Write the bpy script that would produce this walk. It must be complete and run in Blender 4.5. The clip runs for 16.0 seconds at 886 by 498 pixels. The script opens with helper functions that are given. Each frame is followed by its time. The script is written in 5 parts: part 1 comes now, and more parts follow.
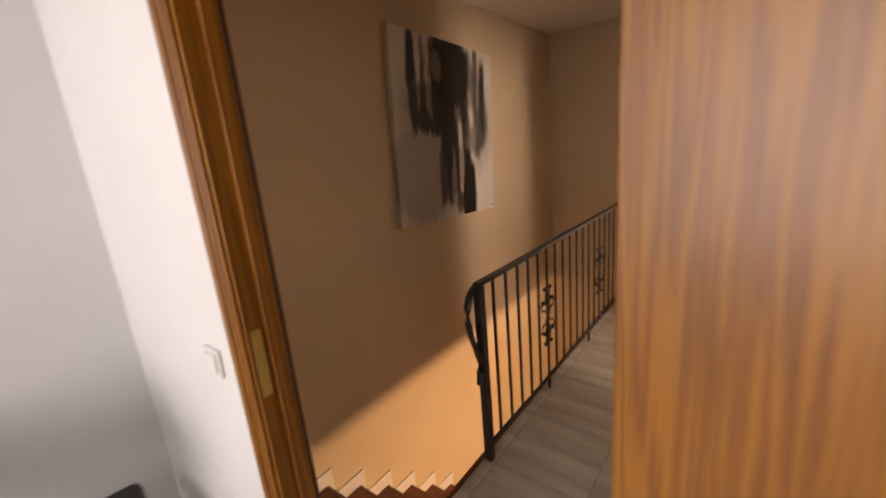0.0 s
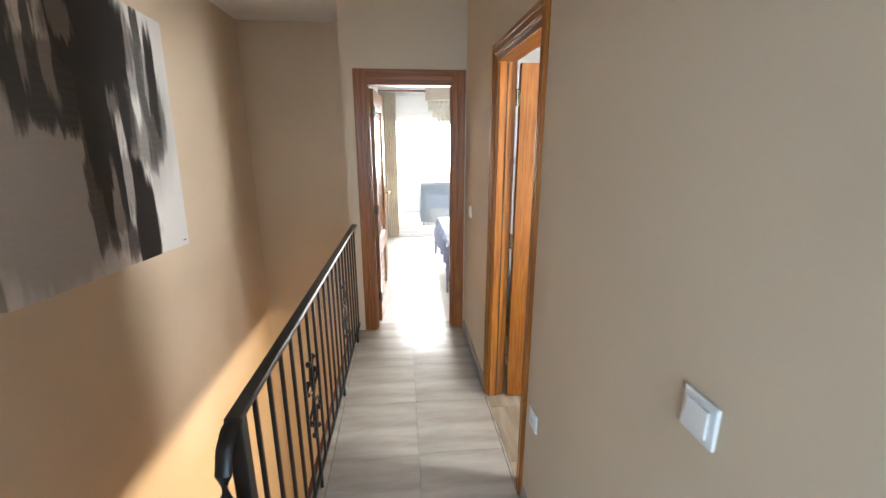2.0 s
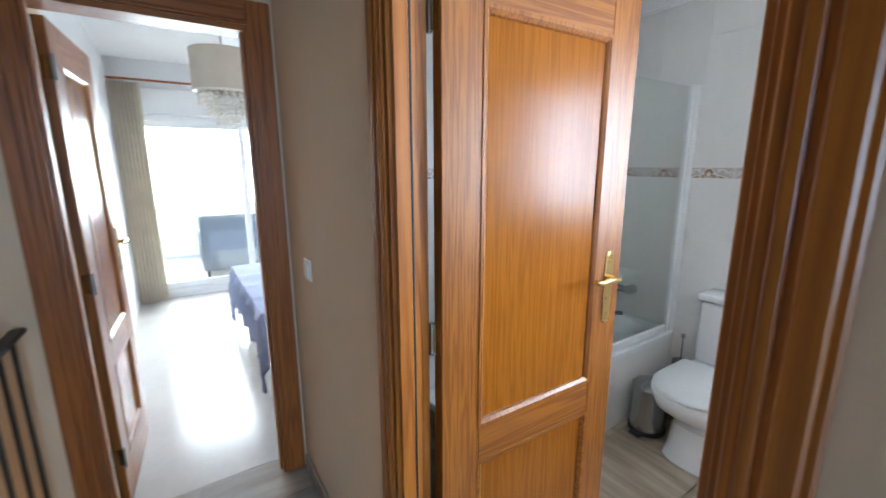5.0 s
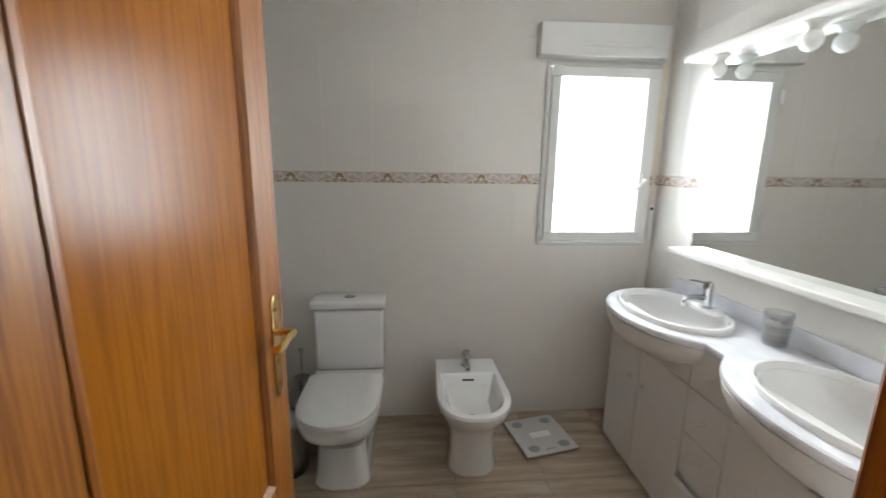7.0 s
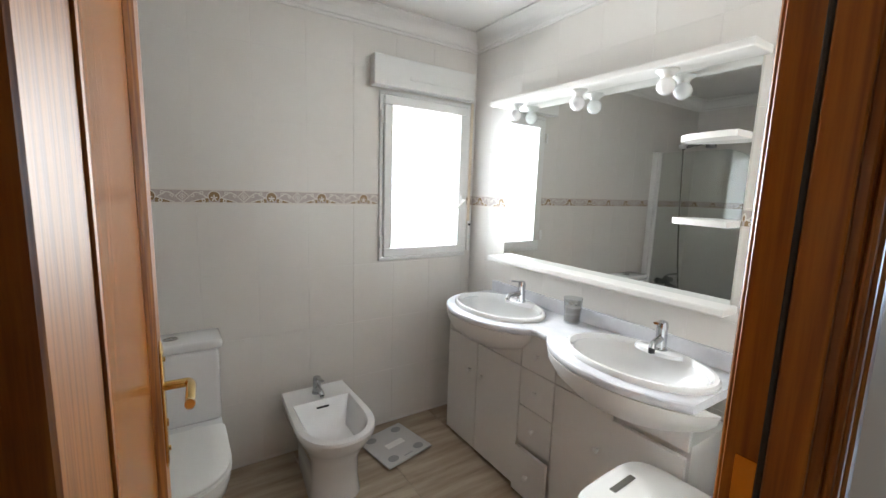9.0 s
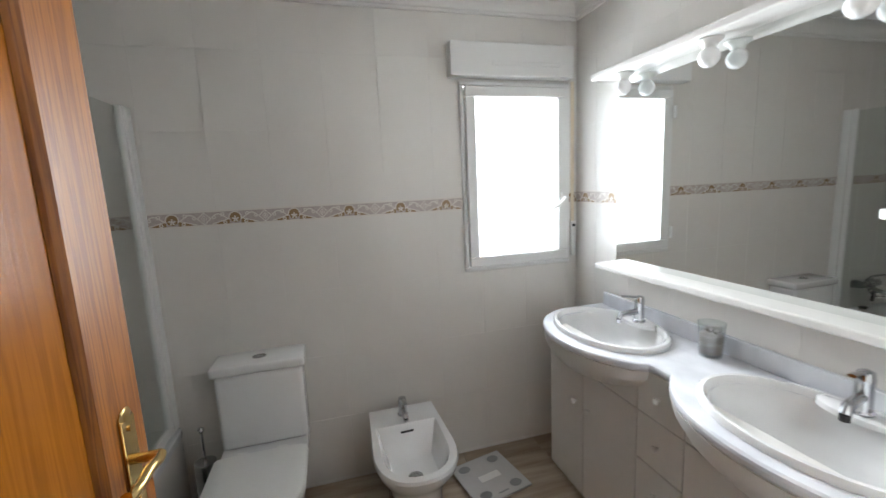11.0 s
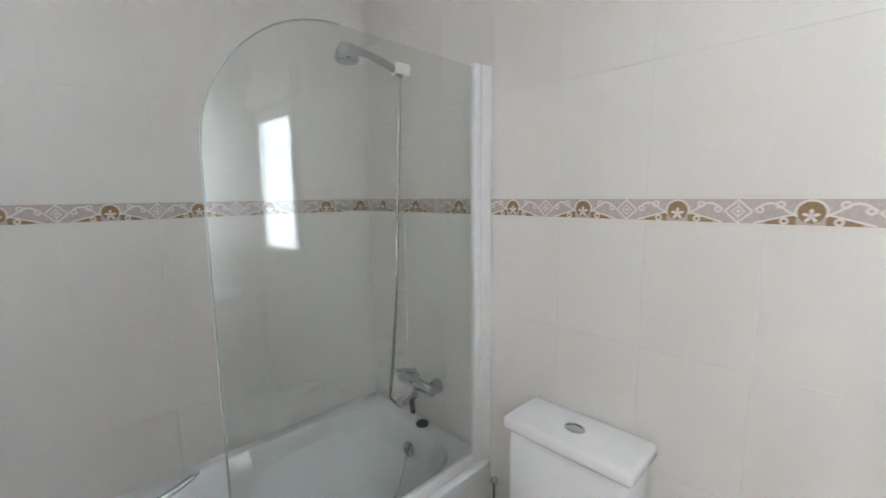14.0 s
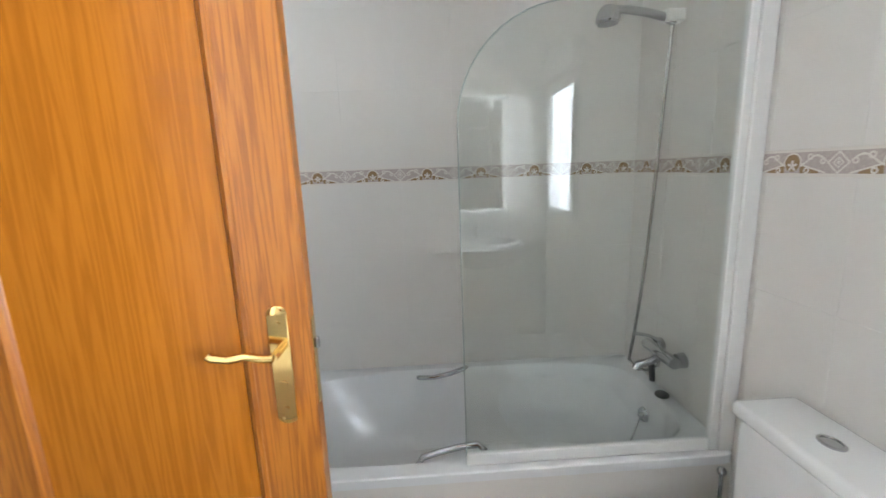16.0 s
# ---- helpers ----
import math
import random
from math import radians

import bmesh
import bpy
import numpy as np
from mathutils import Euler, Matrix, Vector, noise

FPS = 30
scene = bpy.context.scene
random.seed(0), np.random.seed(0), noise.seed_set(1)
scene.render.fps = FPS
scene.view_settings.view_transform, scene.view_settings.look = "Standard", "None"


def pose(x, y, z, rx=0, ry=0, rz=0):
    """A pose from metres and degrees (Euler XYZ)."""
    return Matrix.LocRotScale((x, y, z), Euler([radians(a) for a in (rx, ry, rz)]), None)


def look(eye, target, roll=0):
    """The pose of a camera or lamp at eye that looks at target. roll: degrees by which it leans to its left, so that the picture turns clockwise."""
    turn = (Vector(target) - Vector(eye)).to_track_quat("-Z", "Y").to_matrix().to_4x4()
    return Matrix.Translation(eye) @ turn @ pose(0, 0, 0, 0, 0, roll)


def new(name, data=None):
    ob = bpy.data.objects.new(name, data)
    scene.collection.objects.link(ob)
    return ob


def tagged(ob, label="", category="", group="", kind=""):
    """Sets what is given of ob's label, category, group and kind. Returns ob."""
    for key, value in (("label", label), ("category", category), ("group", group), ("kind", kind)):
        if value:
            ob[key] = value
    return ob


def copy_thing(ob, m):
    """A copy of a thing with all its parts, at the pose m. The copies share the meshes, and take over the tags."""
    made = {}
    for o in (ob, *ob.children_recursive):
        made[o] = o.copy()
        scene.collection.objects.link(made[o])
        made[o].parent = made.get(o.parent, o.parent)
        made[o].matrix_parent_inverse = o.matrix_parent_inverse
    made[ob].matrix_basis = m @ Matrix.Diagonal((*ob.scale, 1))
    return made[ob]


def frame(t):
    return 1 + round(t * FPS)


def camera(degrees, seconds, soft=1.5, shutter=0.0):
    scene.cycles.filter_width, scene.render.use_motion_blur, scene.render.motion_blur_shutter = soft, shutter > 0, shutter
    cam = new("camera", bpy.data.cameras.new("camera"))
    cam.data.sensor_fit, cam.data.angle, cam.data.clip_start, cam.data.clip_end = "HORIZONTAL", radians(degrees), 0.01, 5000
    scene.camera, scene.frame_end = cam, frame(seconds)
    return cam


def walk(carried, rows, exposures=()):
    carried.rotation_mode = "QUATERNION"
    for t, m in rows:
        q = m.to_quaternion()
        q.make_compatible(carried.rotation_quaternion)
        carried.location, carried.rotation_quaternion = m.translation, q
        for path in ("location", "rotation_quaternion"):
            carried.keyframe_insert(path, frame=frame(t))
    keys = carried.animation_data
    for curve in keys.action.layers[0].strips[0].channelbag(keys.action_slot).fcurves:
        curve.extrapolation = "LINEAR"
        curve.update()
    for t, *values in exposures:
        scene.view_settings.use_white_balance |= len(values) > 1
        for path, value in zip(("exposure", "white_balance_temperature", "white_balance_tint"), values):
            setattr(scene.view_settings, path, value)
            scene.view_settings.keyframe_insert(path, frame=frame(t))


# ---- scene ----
EXPOSURES = [(0, 0.2, 12300, 36), (0.6, 1.0, 12500, 36), (1.5, 1.25, 7100, 13), (3.0, 1.1, 6600, 9), (5.3, 0.75, 5700, 6), (6.0, 0.7, 6400, 7), (7.0, -0.08, 6800, 8), (8.2, 0.08, 6800, 9), (11.0, -0.15, 6600, 9), (12.5, 0.05, 7100, 13), (14.0, 0.95, 6300, 10), (16.0, 0.98, 6400, 9)]
cam = camera(94.5, 16.0, shutter=0.35)
PATH = [
    (0, (0.019, -3.865, 1.568), (-1.179, -2.343, 1.072), -5.1),
    (0.5, (-0.211, -3.725, 1.653), (-0.992, -1.957, 1.139), -4.5),
    (1, (-0.294, -3.642, 1.625), (-0.666, -1.745, 1.112), -1.7),
    (1.5, (-0.459, -3.496, 1.639), (-0.455, -1.564, 1.12), -1.3),
    (2, (-0.52, -3.33, 1.615), (-0.327, -1.409, 1.096), 0.0),
    (2.5, (-0.498, -3.059, 1.608), (-0.324, -1.118, 1.157), 0.2),
    (3, (-0.452, -2.809, 1.579), (-0.193, -0.901, 1.035), 0.6),
    (5.3, (-0.422, -1.800, 1.485), (0.874, -0.32, 1.121), -0.7),
    (5.5, (-0.436, -1.739, 1.518), (1.017, -0.419, 1.136), -0.5),
    (6, (-0.389, -1.590, 1.488), (1.382, -0.736, 1.124), 0.3),
    (6.5, (-0.248, -1.470, 1.506), (1.698, -1.156, 1.167), -1.1),
    (7, (-0.151, -1.403, 1.501), (1.803, -1.558, 1.105), 0.8),
    (7.5, (-0.122, -1.303, 1.512), (1.713, -1.99, 1.107), 0.8),
    (8, (-0.130, -1.160, 1.523), (1.556, -2.172, 1.153), 1.1),
    (8.2, (-0.129, -1.114, 1.503), (1.523, -2.195, 1.185), 1.5),
    (10.3, (-0.064, -1.231, 1.517), (1.662, -2.225, 1.326), 0.8),
    (10.5, (-0.030, -1.287, 1.534), (1.766, -2.149, 1.343), -0.3),
    (11, (0.047, -1.430, 1.535), (1.953, -1.956, 1.23), -2.7),
    (11.5, (0.206, -1.491, 1.540), (2.165, -1.808, 1.295), -5.2),
    (12, (0.452, -1.545, 1.535), (2.438, -1.672, 1.341), -3.1),
    (12.5, (0.653, -1.607, 1.525), (2.594, -1.194, 1.278), -2.2),
    (13, (0.79, -1.641, 1.493), (2.512, -0.65, 1.263), 0.3),
    (13.5, (0.895, -1.627, 1.483), (2.407, -0.341, 1.238), -0.2),
    (14, (0.955, -1.607, 1.482), (2.342, -0.19, 1.221), -0.6),
    (14.5, (1.022, -1.688, 1.491), (1.996, 0.032, 1.184), 0.2),
    (15, (1.082, -1.802, 1.49), (1.599, 0.101, 1.155), -0.1),
    (15.5, (1.105, -1.848, 1.465), (1.416, 0.094, 1.101), -1.5),
    (16, (1.091, -1.873, 1.454), (1.179, 0.089, 1.075), -2.1),
]
walk(cam, [(t, look(eye, target, roll)) for t, eye, target, roll in PATH], EXPOSURES)

# ---- light ----
wd = bpy.data.worlds.new("sky")
scene.world = wd
wd.use_nodes = True
wn = wd.node_tree
sky = wn.nodes.new("ShaderNodeTexSky")
sky.sky_type, sky.sun_disc = "NISHITA", False
sky.sun_elevation, sky.sun_rotation = radians(38), radians(20)
wn.links.new(sky.outputs["Color"], wn.nodes["Background"].inputs["Color"])
wn.nodes["Background"].inputs["Strength"].default_value = 0.15


def lamp(name, kind, m, energy, color, **settings):
    data = bpy.data.lights.new(name, kind)
    data.energy, data.color = energy, color
    if "spread" in settings:
        data.spread = radians(settings["spread"])
    if kind == "AREA":
        data.shape, data.size, data.size_y = "RECTANGLE", settings["w"], settings["h"]
    else:
        data.angle = radians(settings["angle"])
    ob = new(name, data)
    ob.matrix_world = m
    return ob


lamp("sun", "SUN", look((1.2, 8, 6), (0.0, 3.2, 0)), 4.0, (1, 0.95, 0.88), angle=0.5)
# daylight in the openings: bathroom window, terrace, the start room's window
lamp("bath_window_daylight", "AREA", look((2.33, -2.445, 1.56), (0.4, -1.95, 1.66)), 46, (0.88, 0.94, 1), w=0.56, h=0.92, spread=112)
lamp("terrace_daylight", "AREA", look((0.4, 7.2, 1.9), (0.4, 0, 1.5)), 1200, (0.97, 0.98, 1), w=7, h=4.4)
lamp("start_room_daylight", "AREA", look((-0.85, -6.45, 1.5), (-0.85, 0, 1.4)), 80, (0.52, 0.74, 1), w=2.0, h=1.6)
# unseen lamp added before the closed lower wall, stands in for light from below
lamp("stair_light_from_below", "AREA", look((0.58, -1.1, -0.62), (-3, -1.1, -0.72)), 36, (1, 0.80, 0.54), w=1.6, h=0.22)


# ---- materials ----
def mat(name, color, rough=0.5, metal=0.0, var=0.06, scale=3.0, bump=0.02, bscale=60.0, stretch=(1, 1, 1), second=None, spec=0.5, coat=0.0, rvar=0.0):
    """A paint, stone or metal: two scales of mottling in the colour and a fine relief."""
    m = bpy.data.materials.new(name)
    m.use_nodes = True
    t = m.node_tree
    b = t.nodes["Principled BSDF"]
    tc = t.nodes.new("ShaderNodeTexCoord")
    mp = t.nodes.new("ShaderNodeMapping")
    mp.inputs["Scale"].default_value = stretch
    t.links.new(tc.outputs["Object"], mp.inputs["Vector"])
    n1 = t.nodes.new("ShaderNodeTexNoise")
    n1.inputs["Scale"].default_value, n1.inputs["Detail"].default_value = scale, 6
    n2 = t.nodes.new("ShaderNodeTexNoise")
    n2.inputs["Scale"].default_value, n2.inputs["Detail"].default_value = bscale, 4
    for n in (n1, n2):
        t.links.new(mp.outputs["Vector"], n.inputs["Vector"])
    r = t.nodes.new("ShaderNodeValToRGB")
    c2 = second or tuple(c * (1 - var * 2) for c in color)
    r.color_ramp.elements[0].position, r.color_ramp.elements[1].position = 0.32, 0.68
    r.color_ramp.elements[0].color, r.color_ramp.elements[1].color = (*c2, 1), (*color, 1)
    t.links.new(n1.outputs["Fac"], r.inputs["Fac"])
    mx = t.nodes.new("ShaderNodeMix")
    mx.data_type, mx.blend_type = "RGBA", "MULTIPLY"
    mx.inputs[0].default_value = min(1, var * 2)
    t.links.new(r.outputs["Color"], mx.inputs[6])
    t.links.new(n2.outputs["Fac"], mx.inputs[7])
    t.links.new(mx.outputs[2], b.inputs["Base Color"])
    b.inputs["Roughness"].default_value, b.inputs["Metallic"].default_value = rough, metal
    b.inputs["Specular IOR Level"].default_value = spec
    b.inputs["Coat Weight"].default_value, b.inputs["Coat Roughness"].default_value = coat, 0.08
    if rvar:
        mr = t.nodes.new("ShaderNodeMapRange")
        mr.inputs["To Min"].default_value, mr.inputs["To Max"].default_value = rough - rvar, rough + rvar
        t.links.new(n1.outputs["Fac"], mr.inputs["Value"])
        t.links.new(mr.outputs["Result"], b.inputs["Roughness"])
    if bump:
        bp = t.nodes.new("ShaderNodeBump")
        bp.inputs["Strength"].default_value, bp.inputs["Distance"].default_value = bump, 0.01
        t.links.new(n2.outputs["Fac"], bp.inputs["Height"])
        t.links.new(bp.outputs["Normal"], b.inputs["Normal"])
    return m


def wood(name, light, dark, axis=2, rough=0.38, coat=0.12, rings=24.0, spec=0.5):
    """Varnished pine: distorted growth lines along one axis, fine fibres, a slight random tint."""
    m = bpy.data.materials.new(name)
    m.use_nodes = True
    t = m.node_tree
    b = t.nodes["Principled BSDF"]
    tc = t.nodes.new("ShaderNodeTexCoord")
    mp = t.nodes.new("ShaderNodeMapping")
    s = [1.0, 1.0, 1.0]
    s[axis] = 0.035
    mp.inputs["Scale"].default_value = s
    t.links.new(tc.outputs["Object"], mp.inputs["Vector"])
    oi = t.nodes.new("ShaderNodeObjectInfo")
    ad = t.nodes.new("ShaderNodeVectorMath")
    sc = t.nodes.new("ShaderNodeMath")
    sc.operation, sc.inputs[1].default_value = "MULTIPLY", 7.0
    t.links.new(oi.outputs["Random"], sc.inputs[0])
    t.links.new(mp.outputs["Vector"], ad.inputs[0])
    t.links.new(sc.outputs["Value"], ad.inputs[1])
    n1 = t.nodes.new("ShaderNodeTexNoise")
    n1.inputs["Scale"].default_value, n1.inputs["Detail"].default_value = rings, 3
    n1.inputs["Distortion"].default_value = 0.25
    n2 = t.nodes.new("ShaderNodeTexNoise")
    n2.inputs["Scale"].default_value, n2.inputs["Detail"].default_value = rings * 22, 4
    for n in (n1, n2):
        t.links.new(ad.outputs["Vector"], n.inputs["Vector"])
    mu = t.nodes.new("ShaderNodeMath")
    mu.operation, mu.inputs[1].default_value = "MULTIPLY", 40.0
    t.links.new(n1.outputs["Fac"], mu.inputs[0])
    sn = t.nodes.new("ShaderNodeMath")
    sn.operation = "SINE"
    t.links.new(mu.outputs["Value"], sn.inputs[0])
    mr = t.nodes.new("ShaderNodeMapRange")
    mr.inputs["From Min"].default_value = -1
    t.links.new(sn.outputs["Value"], mr.inputs["Value"])
    av = t.nodes.new("ShaderNodeMix")
    av.data_type = "FLOAT"
    av.inputs[0].default_value = 0.55
    t.links.new(mr.outputs["Result"], av.inputs[2])
    t.links.new(n2.outputs["Fac"], av.inputs[3])
    r = t.nodes.new("ShaderNodeValToRGB")
    r.color_ramp.elements[0].position, r.color_ramp.elements[1].position = 0.12, 0.75
    r.color_ramp.elements[0].color, r.color_ramp.elements[1].color = (*dark, 1), (*light, 1)
    t.links.new(av.outputs[0], r.inputs["Fac"])
    t.links.new(r.outputs["Color"], b.inputs["Base Color"])
    b.inputs["Roughness"].default_value = rough
    b.inputs["Specular IOR Level"].default_value = spec
    b.inputs["Coat Weight"].default_value, b.inputs["Coat Roughness"].default_value = coat, 0.2
    bp = t.nodes.new("ShaderNodeBump")
    bp.inputs["Strength"].default_value, bp.inputs["Distance"].default_value = 0.06, 0.004
    t.links.new(av.outputs[0], bp.inputs["Height"])
    t.links.new(bp.outputs["Normal"], b.inputs["Normal"])
    return m


def glass(name, color=(1, 1, 1), rough=0.0, frosted=False):
    m = bpy.data.materials.new(name)
    m.use_nodes = True
    t = m.node_tree
    t.nodes.remove(t.nodes["Principled BSDF"])
    out = t.nodes["Material Output"]
    lw = t.nodes.new("ShaderNodeLayerWeight")
    pw = t.nodes.new("ShaderNodeMath")
    pw.operation, pw.inputs[1].default_value = "POWER", 4.0
    t.links.new(lw.outputs["Facing"], pw.inputs[0])
    fr = t.nodes.new("ShaderNodeMath")
    fr.operation, fr.inputs[1].default_value, fr.inputs[2].default_value = "MULTIPLY_ADD", 0.9, 0.075
    t.links.new(pw.outputs["Value"], fr.inputs[0])
    gl = t.nodes.new("ShaderNodeBsdfGlossy")
    gl.inputs["Roughness"].default_value = rough
    if frosted:
        tr = t.nodes.new("ShaderNodeBsdfTranslucent")
    else:
        tr = t.nodes.new("ShaderNodeBsdfTransparent")
    tr.inputs["Color"].default_value = (*color, 1)
    mx = t.nodes.new("ShaderNodeMixShader")
    t.links.new(fr.outputs["Value"], mx.inputs["Fac"])
    t.links.new(tr.outputs["BSDF"], mx.inputs[1])
    t.links.new(gl.outputs["BSDF"], mx.inputs[2])
    t.links.new(mx.outputs["Shader"], out.inputs["Surface"])
    return m


CREAM = mat("cream_wall_paint", (0.68, 0.54, 0.385), 0.7, var=0.03, scale=2.0, bump=0.06, bscale=140)
WHITEWALL = mat("white_wall_paint", (0.78, 0.78, 0.78), 0.7, var=0.03, scale=2.0, bump=0.06, bscale=140)
CEIL = mat("white_ceiling_paint", (0.80, 0.79, 0.77), 0.8, var=0.02, scale=2.0, bump=0.05, bscale=120)
PINE = wood("honey_pine", (0.335, 0.114, 0.012), (0.165, 0.045, 0.0045), 2, rings=40.0)
CASEPINE = wood("bold_grained_pine", (0.38, 0.128, 0.014), (0.18, 0.048, 0.005), 2, rings=15.0)
PINE_H = wood("honey_pine_rail_wood", (0.335, 0.114, 0.012), (0.165, 0.045, 0.0045), 0)
PINE_Y = wood("honey_pine_cross", (0.40, 0.145, 0.021), (0.18, 0.051, 0.007), 1)
PANEL = wood("honey_pine_panel", (0.325, 0.110, 0.011), (0.235, 0.073, 0.007), 2, rough=0.22, coat=0.0, rings=30.0, spec=0.16)
DARKPINE = wood("dark_stained_pine", (0.35, 0.115, 0.020), (0.20, 0.056, 0.009), 2)
DARKPINE_H = wood("dark_stained_pine_head", (0.35, 0.115, 0.020), (0.20, 0.056, 0.009), 0)
TREADWOOD = wood("red_brown_step_wood", (0.20, 0.055, 0.018), (0.11, 0.028, 0.010), 0)
TILE = mat("glazed_wall_tile", (0.74, 0.715, 0.68), 0.24, var=0.010, scale=5, bump=0.012, bscale=25, rvar=0.02)
GROUT = mat("pale_grout", (0.80, 0.78, 0.75), 0.8, var=0.05, scale=20, bump=0.05, bscale=150)
STONEFLOOR = mat("grey_beige_stone_tile", (0.52, 0.465, 0.40), 0.22, var=0.08, scale=3.2, bump=0.01, bscale=30, stretch=(0.5, 3.2, 1), second=(0.35, 0.30, 0.25), rvar=0.07)
BATHFLOOR = mat("beige_stone_tile", (0.50, 0.41, 0.31), 0.35, var=0.10, scale=3.6, bump=0.02, bscale=40, stretch=(5.0, 0.6, 1), second=(0.29, 0.215, 0.145), rvar=0.06)
BEDFLOOR = mat("pale_bedroom_tile", (0.66, 0.62, 0.57), 0.2, var=0.05, scale=3, bump=0.01, bscale=30, rvar=0.05)
FGROUT = mat("floor_grout", (0.45, 0.40, 0.34), 0.85, var=0.08, scale=20, bump=0.05, bscale=150)
PORC = mat("white_porcelain", (0.80, 0.80, 0.80), 0.08, var=0.01, bump=0, coat=0.5)
ACRYL = mat("white_bath_enamel", (0.78, 0.79, 0.80), 0.14, var=0.01, bump=0, coat=0.4)
PLASTIC = mat("white_plastic", (0.78, 0.78, 0.76), 0.35, var=0.02, bump=0.01, bscale=90)
LACQ = mat("white_lacquer", (0.74, 0.725, 0.70), 0.3, var=0.02, bump=0.01, bscale=80)
ALU = mat("white_window_frame", (0.76, 0.76, 0.75), 0.3, var=0.02, bump=0.01, bscale=90)
MARBLE = mat("white_veined_marble", (0.78, 0.79, 0.82), 0.14, var=0.03, scale=5.5, bump=0.0, second=(0.60, 0.615, 0.66), stretch=(1, 1.6, 1))
CHROME = mat("chrome", (0.55, 0.56, 0.58), 0.08, 1.0, var=0.02, bump=0)
STEEL = mat("brushed_steel", (0.50, 0.50, 0.50), 0.25, 1.0, var=0.05, bump=0.02, bscale=200)
BRASS = mat("polished_brass", (0.86, 0.62, 0.25), 0.15, 1.0, var=0.04, bump=0)
IRON = mat("black_painted_iron", (0.018, 0.016, 0.015), 0.38, 0.0, var=0.15, scale=30, bump=0.06, bscale=220)
BLACK = mat("black_rubber", (0.02, 0.02, 0.022), 0.6, var=0.05, bump=0.02)
MIRROR = mat("mirror_silver", (0.82, 0.84, 0.83), 0.01, 1.0, var=0.0, bump=0)
GLASS = glass("clear_glass", (0.945, 0.965, 0.955), 0.0)
EDGEGLASS = mat("polished_glass_edge", (0.36, 0.41, 0.39), 0.2, var=0.02, bump=0)
FROST = glass("frosted_glass", (0.55, 0.56, 0.57), 0.4, True)
CUPGLASS = glass("cup_glass", (0.9, 0.92, 0.92), 0.02)
BULB = mat("opal_bulb_glass", (0.86, 0.86, 0.86), 0.2, var=0.01, bump=0)
FABRIC = mat("grey_blue_cotton", (0.30, 0.33, 0.47), 0.9, var=0.08, scale=8, bump=0.25, bscale=240)
LINEN = mat("white_linen", (0.74, 0.73, 0.74), 0.9, var=0.04, scale=6, bump=0.2, bscale=220)
CURTAIN = mat("cream_curtain_cloth", (0.82, 0.72, 0.57), 0.9, var=0.05, scale=6, bump=0.2, bscale=200)
RATTAN = mat("dark_grey_weave", (0.10, 0.12, 0.15), 0.6, var=0.15, scale=30, bump=0.3, bscale=160)
SHADEMAT = mat("beige_lamp_fabric", (0.60, 0.53, 0.43), 0.9, var=0.04, scale=10, bump=0.2, bscale=260)
CAPIZ = mat("pearly_shell_drops", (0.80, 0.75, 0.66), 0.3, var=0.05, scale=30, bump=0.02)
SAND = mat("grey_striped_sand", (0.66, 0.60, 0.57), 0.9, var=0.2, scale=4, bump=0.3, bscale=150, stretch=(1, 1, 18), second=(0.34, 0.29, 0.27))
SCALEGLASS = mat("silver_scale_glass", (0.60, 0.60, 0.60), 0.2, var=0.03, bump=0)
GREYPAD = mat("grey_metal_pad", (0.32, 0.33, 0.34), 0.35, 0.6, var=0.05, bump=0)
RENDERW = mat("white_terrace_render", (0.80, 0.79, 0.77), 0.8, var=0.05, scale=2, bump=0.1, bscale=80)
TERRACE = mat("terrace_tile", (0.55, 0.50, 0.45), 0.6, var=0.08, scale=3, bump=0.05, bscale=50)
LEAF = mat("palm_green", (0.06, 0.12, 0.05), 0.6, var=0.2, scale=10, bump=0.05)


# ---- mesh helpers ----
def box(bm, x0, y0, z0, x1, y1, z1, bevel=0.0, seg=1):
    m = Matrix.Translation(((x0 + x1) / 2, (y0 + y1) / 2, (z0 + z1) / 2)) @ Matrix.Diagonal((abs(x1 - x0), abs(y1 - y0), abs(z1 - z0), 1))
    vs = bmesh.ops.create_cube(bm, size=1, matrix=m)["verts"]
    if bevel:
        es = list({e for v in vs for e in v.link_edges})
        bmesh.ops.bevel(bm, geom=es, offset=bevel, segments=seg, affect="EDGES", profile=0.5)
    return bm


def boxes(*rows, bevel=0.0):
    bm = bmesh.new()
    for r in rows:
        box(bm, *r, bevel=bevel)
    return bm


def rod(bm, a, b, r, r2=None, n=12):
    a, b = Vector(a), Vector(b)
    m = Matrix.Translation((a + b) / 2) @ (b - a).to_track_quat("Z", "Y").to_matrix().to_4x4()
    bmesh.ops.create_cone(bm, cap_ends=True, segments=n, radius1=r, radius2=r if r2 is None else r2, depth=(b - a).length, matrix=m)
    return bm


def ball(bm, c, r, sx=1, sy=1, sz=1, n=14):
    bmesh.ops.create_uvsphere(bm, u_segments=n, v_segments=max(6, n // 2 + 1), radius=r, matrix=Matrix.Translation(c) @ Matrix.Diagonal((sx, sy, sz, 1)))
    return bm


